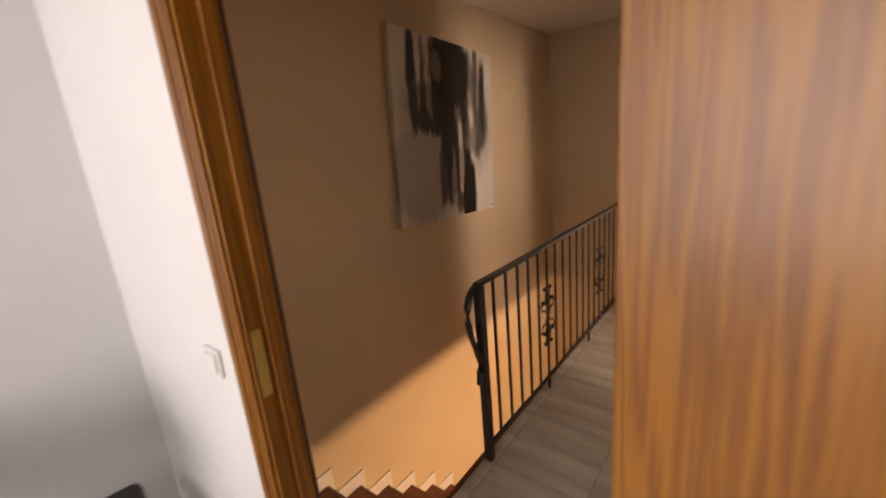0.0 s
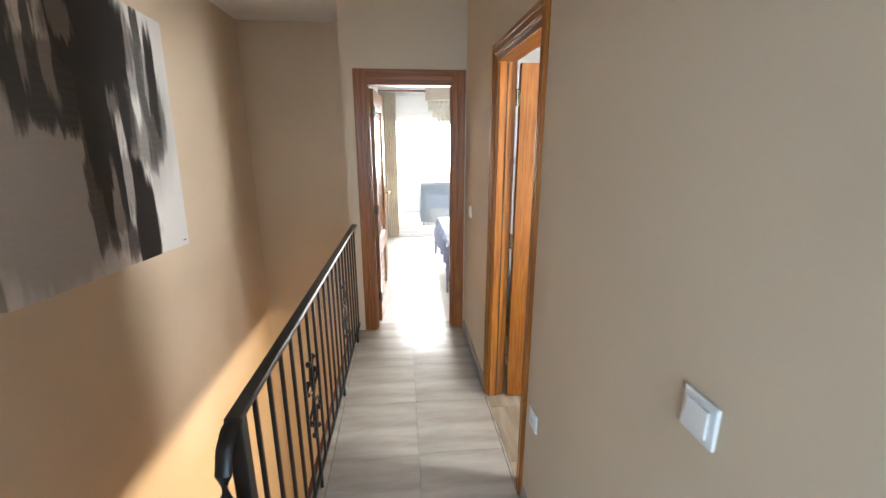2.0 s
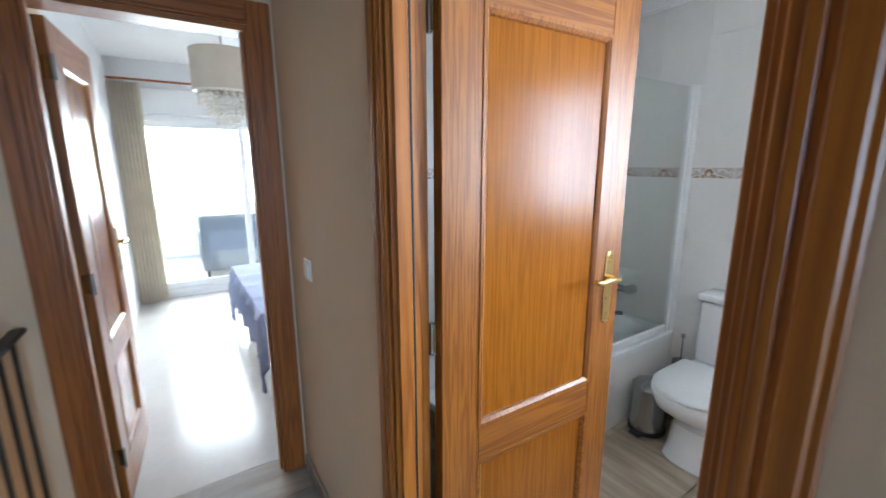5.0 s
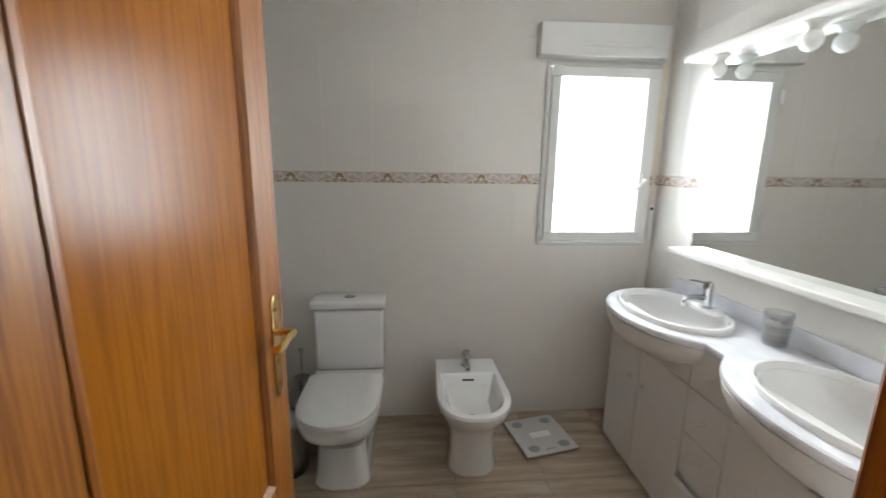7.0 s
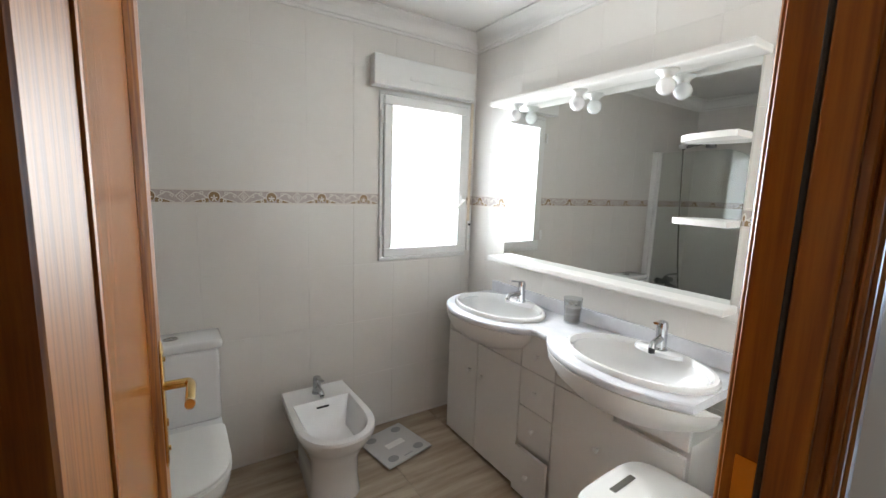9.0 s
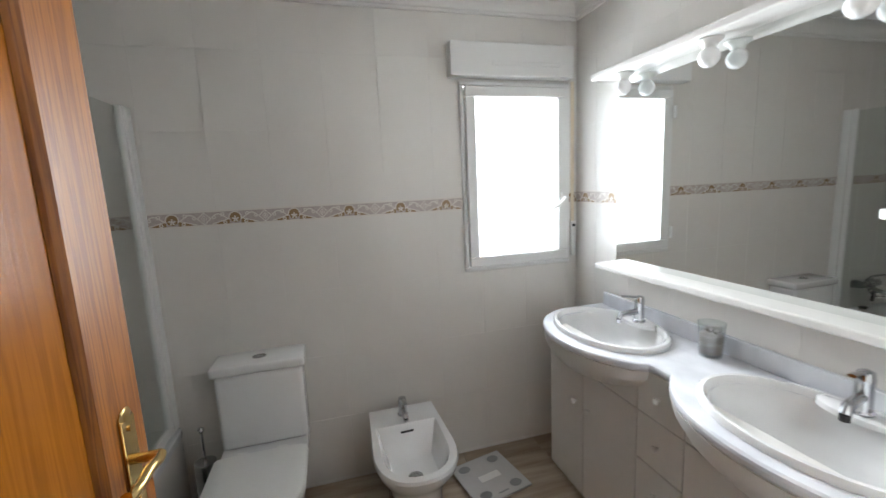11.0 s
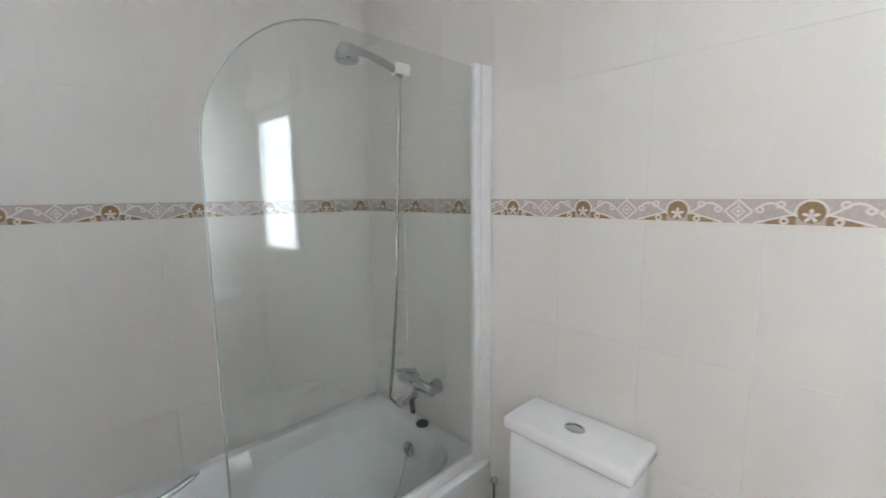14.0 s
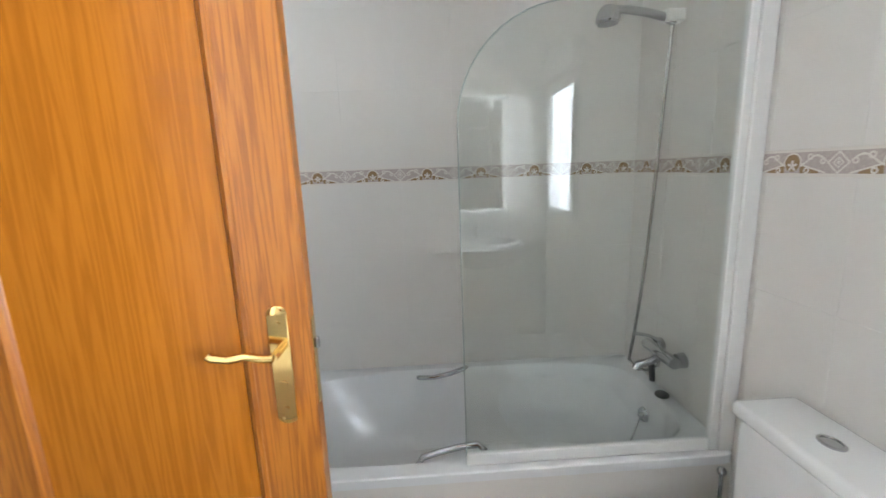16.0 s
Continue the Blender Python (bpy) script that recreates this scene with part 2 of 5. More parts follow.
def tube(bm, pts, r, n=8, flat=1.0):
    """A bent round or flattened bar along points."""
    pts = [Vector(p) for p in pts]
    rings = []
    up = Vector((0, 0, 1))
    for i, p in enumerate(pts):
        d = (pts[min(i + 1, len(pts) - 1)] - pts[max(i - 1, 0)]).normalized()
        s = d.cross(up)
        s = s.normalized() if s.length > 1e-3 else Vector((1, 0, 0))
        u = s.cross(d)
        rings.append([bm.verts.new(p + s * math.cos(k * math.tau / n) * r + u * math.sin(k * math.tau / n) * r * flat) for k in range(n)])
    for q, w in zip(rings, rings[1:]):
        for k in range(n):
            bm.faces.new((q[k], q[(k + 1) % n], w[(k + 1) % n], w[k]))
    bm.faces.new(rings[0][::-1]), bm.faces.new(rings[-1])
    return bm


def loft(bm, rings, caps=(True, True)):
    """Skin a list of rings of points of equal count."""
    vs = [[bm.verts.new(p) for p in r] for r in rings]
    n = len(vs[0])
    for q, w in zip(vs, vs[1:]):
        for k in range(n):
            bm.faces.new((q[k], q[(k + 1) % n], w[(k + 1) % n], w[k]))
    if caps[0]:
        bm.faces.new(vs[0][::-1])
    if caps[1]:
        bm.faces.new(vs[-1])
    return bm


def lathe(bm, c, profile, n=24, sx=1.0, sy=1.0, caps=(True, True)):
    return loft(bm, [[(c[0] + math.cos(k * math.tau / n) * r * sx, c[1] + math.sin(k * math.tau / n) * r * sy, c[2] + z) for k in range(n)] for r, z in profile], caps)


def dshape(cx, cy, z, back, front, half, n=18, back_half=None, power=2.3):
    """A ring in plan: straight back at +x, rounded front towards -x."""
    bh = back_half or half
    pts = []
    for k in range(n + 1):
        a = math.pi / 2 + math.pi * k / n
        c, s = math.cos(a), math.sin(a)
        pts.append((cx + front * math.copysign(abs(c) ** (2 / power), c), cy + half * math.copysign(abs(s) ** (2 / power), s), z))
    pts += [(cx + back, cy - bh, z), (cx + back, cy - bh * 0.33, z), (cx + back, cy + bh * 0.33, z), (cx + back, cy + bh, z)]
    return pts


def obj(name, bm, material, smooth=False):
    bmesh.ops.recalc_face_normals(bm, faces=bm.faces)
    me = bpy.data.meshes.new(name)
    bm.to_mesh(me)
    bm.free()
    me.materials.append(material)
    if smooth:
        for p in me.polygons:
            p.use_smooth = True
        me.set_sharp_from_angle(angle=radians(38))
    return new(name, me)


def part(name, bm, material, parent, label="", smooth=False):
    ob = obj(name, bm, material, smooth)
    ob.parent = parent
    if label:
        ob["label"] = label
    return ob


def thing(name, label, category, m=None, group="", kind=""):
    ob = new(name)
    ob.empty_display_size = 0.1
    ob.matrix_basis = m or Matrix()
    return tagged(ob, label, category, group, kind)


def setting(name, bm, material, label, category):
    return tagged(obj(name, bm, material), label, category, kind="structure")


# ---- plan ----
XL, XR = -1.92, 0.0          # stairwell wall, corridor wall
XE = -0.98                   # edge of the corridor floor at the stairwell
YS, YN = -3.36, 0.0          # south wall (corridor face), end wall
HC = 2.615                   # corridor ceiling
BX0, BX1, BY0, BY1, HB = 0.10, 2.12, -2.81, 0.10, 2.47   # bathroom
BDY0, BDY1 = -1.770, -1.015  # bathroom door opening
EDX0, EDX1 = -0.785, -0.09   # bedroom door opening
SDX0, SDX1 = -0.93, -0.03    # start room door opening
DH = 2.03
BEDY = 3.55                  # bedroom window wall
LOW = -2.9                   # lower storey floor

# ---- structure: corridor, stairwell ----
setting("wall_corridor_east", boxes((0, YS, 0, 0.05, BDY0, HC), (0, BDY1, 0, 0.05, 0.12, HC), (0, BDY0, DH, 0.05, BDY1, HC)), CREAM, "cream painted corridor wall with a doorway", "wall")
setting("wall_corridor_end", boxes((-0.95, 0, 0, EDX0, 0.12, HC), (EDX1, 0, 0, -0.002, 0.12, HC), (EDX0, 0, DH, EDX1, 0.12, HC)), CREAM, "cream painted end wall with the bedroom doorway", "wall")
setting("wall_stairwell_west", boxes((XL - 0.1, YS, LOW, XL, 0.9, HC)), CREAM, "cream painted tall stairwell wall", "wall")
setting("wall_stairwell_north", boxes((XL, 0.78, LOW, -0.85, 0.9, HC)), CREAM, "cream painted stairwell end wall", "wall")
setting("wall_stairwell_nook", boxes((-0.95, 0.12, LOW, -0.85, 0.78, HC)), CREAM, "cream painted return wall beside the stairwell", "wall")
setting("wall_corridor_south", boxes((XL, YS - 0.05, 0, SDX0, YS, HC), (SDX1, YS - 0.05, 0, 0.05, YS, HC), (SDX0, YS - 0.05, DH, SDX1, YS, HC)), CREAM, "cream painted wall with the first doorway", "wall")
setting("ceiling_corridor", boxes((XL - 0.1, YS - 0.05, HC, 0.05, 0.9, HC + 0.1)), CEIL, "white painted corridor ceiling", "ceiling")
setting("floor_corridor_slab", boxes((XE, YS - 0.1, -0.30, 0.1, 0.12, -0.012), (XL, YS - 0.1, -0.30, XE, -3.215, -0.012)), FGROUT, "corridor floor bed with pale joints", "floor")
setting("trim_floor_edge", boxes((XE - 0.022, -3.22, -0.14, XE - 0.001, 0.0, 0.006), bevel=0.003), TREADWOOD, "red-brown wooden edge board of the corridor floor", "trim")
setting("wall_below_corridor", boxes((0.62, YS - 0.1, LOW, 0.72, 0.78, -0.30), (XL, YS - 0.2, LOW, 0.62, YS - 0.1, -0.30)), CREAM, "cream wall of the lower storey", "wall")
setting("floor_lower", boxes((XL - 0.1, YS - 0.2, LOW - 0.1, 0.72, 0.9, LOW)), BATHFLOOR, "beige tiled floor of the lower storey", "floor")


def stairs():
    st = thing("staircase", "descending stairs with red-brown wooden treads and pale risers", "stairs", kind="structure")
    run, rise, y0 = 0.228, 0.187, -3.20
    for i in range(13):
        z, y = -rise * (i + 1), y0 + run * i
        part("tread", box(bmesh.new(), XL + 0.012, y - 0.03, z - 0.03, XE - 0.03, y + run, z, 0.004), TREADWOOD, st, "red-brown wooden tread")
        part("riser", boxes((XL, y - 0.012, z, XE - 0.03, y, z + rise - (0.03 if i else 0.0))), WHITEWALL, st, "pale riser")
        part("skirting", boxes((XL + 0.001, y - 0.03, z + 0.001, XL + 0.012, y + run - 0.03, z + 0.09), (XL + 0.001, y - 0.03, z + 0.09, XL + 0.012, y + 0.04, z + rise + 0.09)), WHITEWALL, st, "pale stepped skirting tile")


stairs()

# skirting of the corridor
for a, b in ((YS, BDY0 - 0.07), (BDY1 + 0.07, -0.02)):
    setting("baseboard", boxes((-0.012, a, 0, -0.001, b, 0.075), bevel=0.002), STONEFLOOR, "low stone skirting along the corridor wall", "baseboard")

# ---- structure: bathroom ----
WY0, WY1, WZ0, WZ1 = -2.745, -2.145, 1.085, 2.05
setting("wall_bathroom_west", boxes((0.05, BY0, 0, BX0, BDY0, HB), (0.05, BDY1, 0, BX0, BY1, HB), (0.05, BDY0, DH, BX0, BDY1, HB)), TILE, "white tiled bathroom wall with the doorway", "wall")
wall_e = setting("wall_bathroom_east", boxes((BX1 + 0.0012, BY0, 0, BX1 + 0.25, WY0, HB), (BX1 + 0.0012, WY1, 0, BX1 + 0.25, BY1, HB), (BX1 + 0.0012, WY0, 0, BX1 + 0.25, WY1, WZ0), (BX1 + 0.0012, WY0, WZ1, BX1 + 0.25, WY1, HB)), GROUT, "white tiled bathroom wall with a window", "wall")
wall_n = setting("wall_bathroom_north", boxes((0.05, BY1 + 0.0012, 0, BX1 + 0.25, BY1 + 0.1, HB)), GROUT, "white tiled wall behind the bath", "wall")
wall_s = setting("wall_bathroom_south", boxes((0.05, BY0 - 0.1, 0, BX1 + 0.25, BY0 - 0.0012, HB)), GROUT, "white tiled wall behind the washstand", "wall")
setting("ceiling_bathroom", boxes((0.05, BY0 - 0.1, HB, BX1 + 0.25, BY1 + 0.1, HB + 0.1)), CEIL, "white bathroom ceiling", "ceiling")
floor_b = setting("floor_bathroom", boxes((0.10, BY0 - 0.05, -0.3, BX1 + 0.05, BY1 + 0.05, -0.012)), FGROUT, "bathroom floor bed with pale joints", "floor")


def cove(name, pts, inward):
    """A moulded plaster cornice with a curved section, mitred at the corners."""
    prof = [(0.0, -0.095), (0.008, -0.095), (0.010, -0.082), (0.018, -0.078)] + [(0.018 + 0.062 * (1 - math.cos(a)), -0.078 + 0.062 * math.sin(a)) for a in (0.25, 0.5, 0.75, 1.0, 1.25, 1.5)] + [(0.086, -0.012), (0.096, -0.010), (0.096, -0.001), (0.0, -0.001)]
    bm = bmesh.new()
    rings = []
    for (x, y), (ix, iy) in zip(pts, inward):
        rings.append([(x + ix * u, y + iy * u, HB + v) for u, v in prof])
    loft(bm, rings)
    return setting(name, bm, CEIL, "white moulded plaster cornice", "cornice")


g = 0.002
cove("cornice", [(BX0 + g, BY1 - g), (BX1 - g, BY1 - g), (BX1 - g, BY0 + g), (BX0 + g, BY0 + g)], [(1, -1), (-1, -1), (-1, 1), (1, 1)])

# ---- structure: start room and bedroom ----
RS = YS - 0.1
WS = -1.95
setting("wall_start_room_north", boxes((WS, RS, 0, SDX0, RS + 0.05, HC), (SDX1, RS, 0, 3.0, RS + 0.05, HC), (SDX0, RS, DH, SDX1, RS + 0.05, HC)), WHITEWALL, "white painted wall of the start room", "wall")
setting("wall_start_room_west", boxes((WS, -6.6, 0, WS + 0.1, RS, HC)), WHITEWALL, "white painted side wall of the start room", "wall")
setting("wall_start_room_south", boxes((WS, -6.7, 0, 3.0, -6.6, 0.7), (WS, -6.7, 2.3, 3.0, -6.6, HC), (WS, -6.7, 0.7, -1.85, -6.6, 2.3), (0.15, -6.7, 0.7, 3.0, -6.6, 2.3)), WHITEWALL, "white painted window wall of the start room", "wall")
setting("wall_start_room_east", boxes((3.0, -6.7, 0, 3.1, RS + 0.05, HC)), WHITEWALL, "white painted side wall of the start room", "wall")
setting("ceiling_start_room", boxes((WS, -6.7, HC, 3.1, RS + 0.05, HC + 0.1)), CEIL, "white ceiling of the start room", "ceiling")
setting("floor_start_room", boxes((WS, -6.7, -0.3, 3.1, RS, 0)), STONEFLOOR, "grey-beige tiled floor of the start room", "floor")
HR = 2.55
setting("wall_bedroom_west", boxes((-0.95, 0.9, 0, -0.85, BEDY, HR)), WHITEWALL, "white painted bedroom side wall", "wall")
setting("wall_bedroom_south", boxes((-0.85, 0.121, 0, EDX0, 0.13, HR), (EDX1, 0.121, 0, 0.04, 0.13, HR), (EDX0, 0.121, DH, EDX1, 0.13, HR), (0.05, BY1 + 0.1, 0, 3.3, BY1 + 0.2, HR), (0.04, 0.121, 0, 0.05, BY1 + 0.2, HR)), WHITEWALL, "white painted bedroom wall with the doorway", "wall")
setting("wall_bedroom_east", boxes((3.3, BY1 + 0.1, 0, 3.4, BEDY + 0.15, HR)), WHITEWALL, "white painted bedroom side wall", "wall")
setting("wall_bedroom_window", boxes((-0.95, BEDY, 0, -0.72, BEDY + 0.15, HR), (2.3, BEDY, 0, 3.3, BEDY + 0.15, HR), (-0.72, BEDY, 2.0, 2.3, BEDY + 0.15, HR), (-0.72, BEDY, 0, 2.3, BEDY + 0.15, 0.05)), WHITEWALL, "white painted bedroom wall with a wide glass door", "wall")
setting("ceiling_bedroom", boxes((-0.95, 0.121, HR, 3.4, BEDY + 0.15, HR + 0.1)), CEIL, "white bedroom ceiling", "ceiling")
setting("floor_bedroom", boxes((-0.95, 0.121, -0.3, 3.4, BEDY + 0.15, 0)), BEDFLOOR, "pale glossy bedroom floor", "floor")
setting("terrace_ground", boxes((-8, BEDY + 0.15, -0.4, 9, 7.0, -0.02)), TERRACE, "beige tiled terrace floor", "ground")
SKYGLOW = bpy.data.materials.new("bright_hazy_sky")
SKYGLOW.use_nodes = True
SKYGLOW.node_tree.nodes["Principled BSDF"].inputs["Emission Color"].default_value = (0.96, 0.98, 1, 1)
SKYGLOW.node_tree.nodes["Principled BSDF"].inputs["Emission Strength"].default_value = 6.0
setting("backdrop_sky", boxes((-14, 7.6, -2, 15, 7.7, 9)), SKYGLOW, "bright hazy sky beyond the terrace", "sky")
setting("terrace_parapet", boxes((-8, 6.2, -0.02, 9, 6.4, 0.85)), RENDERW, "white rendered terrace parapet", "wall")


# ---- doors ----
def casing(par, plane, side, a0, a1, m, mh, along, w=0.07, t=0.016):
    """Moulded door casing on one wall face: two uprights and a head. along: 'x' or 'y' is the wall's run."""
    def piece(name, u0, u1, z0, z1, material, label):
        bm = bmesh.new()
        n = side
        for (p, q, d) in ((0, 1, t * 0.6), (0.12, 0.5, t), (0.6, 0.82, t * 0.85)):
            if u1 - u0 < z1 - z0:
                s0, s1 = u0 + (u1 - u0) * p, u0 + (u1 - u0) * q
                r = (s0, s1, z0, z1)
            else:
                r = (u0, u1, z0 + (z1 - z0) * p, z0 + (z1 - z0) * q)
            lo, hi = sorted((plane + n * 0.001, plane + n * d))
            if along == "y":
                box(bm, lo, r[0], r[2], hi, r[1], r[3], 0.003)
            else:
                box(bm, r[0], lo, r[2], r[1], hi, r[3], 0.003)
        return part(name, bm, material, par, label)
    piece("casing_upright", a0 - w, a0, 0, DH + w, m, "")
    piece("casing_upright", a1 + w, a1, 0, DH + w, m, "")
    piece("casing_head", a0 + 0.001, a1 - 0.001, DH, DH + w, mh, "")


def jamb(par, along, p0, p1, a0, a1, m, mh, stop, t=0.022):
    """Door lining through the wall with a stop and a dark seal on each side. stop: where the rebate lies, across the wall."""
    def b(name, lo, hi, material, label=""):
        bm = bmesh.new()
        if along == "y":
            box(bm, p0 if lo[2] is None else lo[2], lo[0], lo[1], p1 if hi[2] is None else hi[2], hi[0], hi[1], 0.002)
        else:
            box(bm, lo[0], p0 if lo[2] is None else lo[2], lo[1], hi[0], p1 if hi[2] is None else hi[2], hi[1], 0.002)
        part(name, bm, material, par, label)
    b("lining", (a0 - 0.001, 0, None), (a0 + t, DH, None), m)
    b("lining", (a1 - t, 0, None), (a1 + 0.001, DH, None), m)
    b("lining_head", (a0 + t, DH - t, None), (a1 - t, DH + 0.001, None), mh)
    s0, s1 = stop
    b("stop", (a0 + t, 0, s0), (a0 + t + 0.012, DH - t, s1), m)
    b("stop", (a1 - t - 0.012, 0, s0), (a1 - t, DH - t, s1), m)
    e = 0.008
    q0, q1 = (s1 + 0.0005, s1 + e) if stop[2:] == () else (s0, s1)
    b("seal", (a0 + t, 0, q0), (a0 + t + 0.010, DH - t, q1), BLACK, "black rubber seal")
    b("seal", (a1 - t - 0.010, 0, q0), (a1 - t, DH - t, q1), BLACK, "black rubber seal")


def handle(door, x, y, z, s, direction):
    """Brass lever on a long backplate, on the leaf's face towards s (-1 or 1 in local y); local x runs from the hinge."""
    bm = box(bmesh.new(), x - 0.021, min(y, y + s * 0.006), z - 0.15, x + 0.021, max(y, y + s * 0.006), z + 0.075, 0.002)
    ball(bm, (x, y + s * 0.002, z + 0.075), 0.021, 1, 0.2, 0.8)
    ball(bm, (x, y + s * 0.002, z - 0.15), 0.021, 1, 0.2, 0.8)
    rod(bm, (x, y, z + 0.055), (x, y + s * 0.009, z + 0.055), 0.005, n=8)
    rod(bm, (x, y, z - 0.13), (x, y + s * 0.009, z - 0.13), 0.005, n=8)
    rod(bm, (x, y, z - 0.075), (x, y + s * 0.008, z - 0.075), 0.008, n=10)
    plate = part("backplate", bm, BRASS, door, "polished brass backplate", True)
    bm = rod(bmesh.new(), (x, y + s * 0.004, z), (x, y + s * 0.045, z), 0.009)
    tube(bm, [(x, y + s * 0.045, z), (x + direction * 0.02, y + s * 0.049, z + 0.002), (x + direction * 0.05, y + s * 0.048, z + 0.008), (x + direction * 0.085, y + s * 0.046, z + 0.002), (x + direction * 0.115, y + s * 0.046, z + 0.006), (x + direction * 0.122, y + s * 0.046, z + 0.012)], 0.0085, 10)
    part("lever", bm, BRASS, door, "polished brass lever", True)
    return plate


def door_leaf(name, label, m, width, handed=1, zb=0.008, st=0.125):
    """A pine leaf with two recessed panels in moulded frames; local x from the hinge, y across the leaf."""
    d = thing(name, label, "door", m, kind="structure")
    T = 0.038
    h = DH - 0.03
    r0, r1, top = 0.62, 0.74, h - 0.14
    box_ = lambda a, b, c, e: box(bmesh.new(), a, -T / 2, b, c, T / 2, e, 0.002)
    part("stile", box_(0, zb, st, h), PINE, d)
    part("stile", box_(width - st, zb, width, h), PINE, d)
    part("bottom_rail", box_(st + 0.0005, zb, width - st - 0.0005, 0.2), PINE_H, d)
    part("lock_rail", box_(st + 0.0005, r0, width - st - 0.0005, r1), PINE_H, d)
    part("top_rail", box_(st + 0.0005, top, width - st - 0.0005, h), PINE_H, d)
    for z0, z1 in ((0.2, r0), (r1, top)):
        part("panel", box(bmesh.new(), st + 0.001, -0.008, z0 + 0.001, width - st - 0.001, 0.008, z1 - 0.001, 0.001), PANEL, d, "smooth recessed veneer panel")
        for s in (-1, 1):
            bm = bmesh.new()
            prof = ((0, 0.0215), (0.010, 0.0215), (0.020, 0.014), (0.024, 0.0085), (0, 0.0085))
            x0, x1 = st - 0.004, width - st + 0.004
            q0, q1 = z0 - 0.004, z1 + 0.004
            rings = [[(cx + dx * u, s * v, cz + dz * u) for u, v in prof] for cx, cz, dx, dz in ((x0, q0, 1, 1), (x1, q0, -1, 1), (x1, q1, -1, -1), (x0, q1, 1, -1), (x0, q0, 1, 1))]
            loft(bm, rings, (False, False))
            part("panel_moulding", bm, PINE if z0 > 0.5 else PINE_H, d, "rounded panel moulding")
    for s in (-1, 1):
        handle(d, width - 0.062, s * T / 2, 1.11, s, -1)
    part("latch", box(bmesh.new(), width - 0.002, -0.011, 0.98, width + 0.0025, 0.011, 1.17, 0.001), BRASS, d, "brass latch plate")
    part("latch_bolt", box(bmesh.new(), width + 0.0025, -0.006, 1.10, width + 0.011, 0.006, 1.125, 0.003), STEEL, d)
    for z in (0.25, 1.03, 1.83):
        rodm = rod(bmesh.new(), (-0.006, handed * (T / 2 + 0.004), z - 0.045), (-0.006, handed * (T / 2 + 0.004), z + 0.045), 0.007, n=10)
        hinge_ = part("hinge", rodm, STEEL, d, "small steel hinge", True)
        part("hinge_plate", box(bmesh.new(), -0.003, handed * (T / 2 - 0.03), z - 0.04, -0.0005, handed * (T / 2 + 0.002), z + 0.04), BRASS, hinge_)
    return d


def doorframe(name, label):
    return thing(name, label, "door frame", kind="structure")


f = doorframe("door_frame_bathroom", "honey pine door lining and moulded casing of the bathroom")
casing(f, 0.0, -1, BDY0 + 0.012, BDY1 - 0.012, CASEPINE, PINE_Y, "y")
casing(f, BX0, 1, BDY0 + 0.012, BDY1 - 0.012, PINE, PINE_Y, "y")
jamb(f, "y", -0.0005, BX0 + 0.0005, BDY0, BDY1, CASEPINE, PINE_Y, (0.01, 0.05))
part("strike_plate", box(bmesh.new(), 0.060, BDY0 + 0.0225, 1.0, 0.085, BDY0 + 0.0245, 1.16), BRASS, f, "brass strike plate")
door_leaf("door_bathroom", "open honey pine door with two panels and a brass lever", pose(0.122, -1.049, 0, 0, 0, -1.0), 0.731, 1)

f = doorframe("door_frame_bedroom", "dark honey pine door lining and casing of the bedroom")
casing(f, 0.0, -1, EDX0 + 0.012, EDX1 - 0.012, DARKPINE, DARKPINE_H, "x", w=0.09)
jamb(f, "x", -0.0005, 0.131, EDX0, EDX1, DARKPINE, DARKPINE_H, (0.03, 0.07))
door_leaf("door_bedroom", "open honey pine bedroom door with brass lever", pose(EDX0 + 0.04, 0.16, 0, 0, 0, 86), 0.63, -1)

f = doorframe("door_frame_start_room", "honey pine door lining with black seal and brass strike plate")
casing(f, YS, 1, SDX0 + 0.012, SDX1 - 0.012, PINE, PINE_H, "x", w=0.04)
casing(f, RS, -1, SDX0 + 0.012, SDX1 - 0.012, PINE, PINE_H, "x")
jamb(f, "x", RS - 0.0005, YS + 0.0005, SDX0, SDX1, CASEPINE, PINE_H, (YS - 0.055, YS - 0.015))
part("strike_plate", box(bmesh.new(), SDX0 + 0.0225, RS + 0.008, 1.0, SDX0 + 0.025, RS + 0.034, 1.18, 0.0005), BRASS, f, "worn brass strike plate")
door_leaf("door_start_room", "honey pine door swung back against the wall", pose(-0.065, RS - 0.05, 0, 0, 0, -12), 0.80, -1, st=0.165)


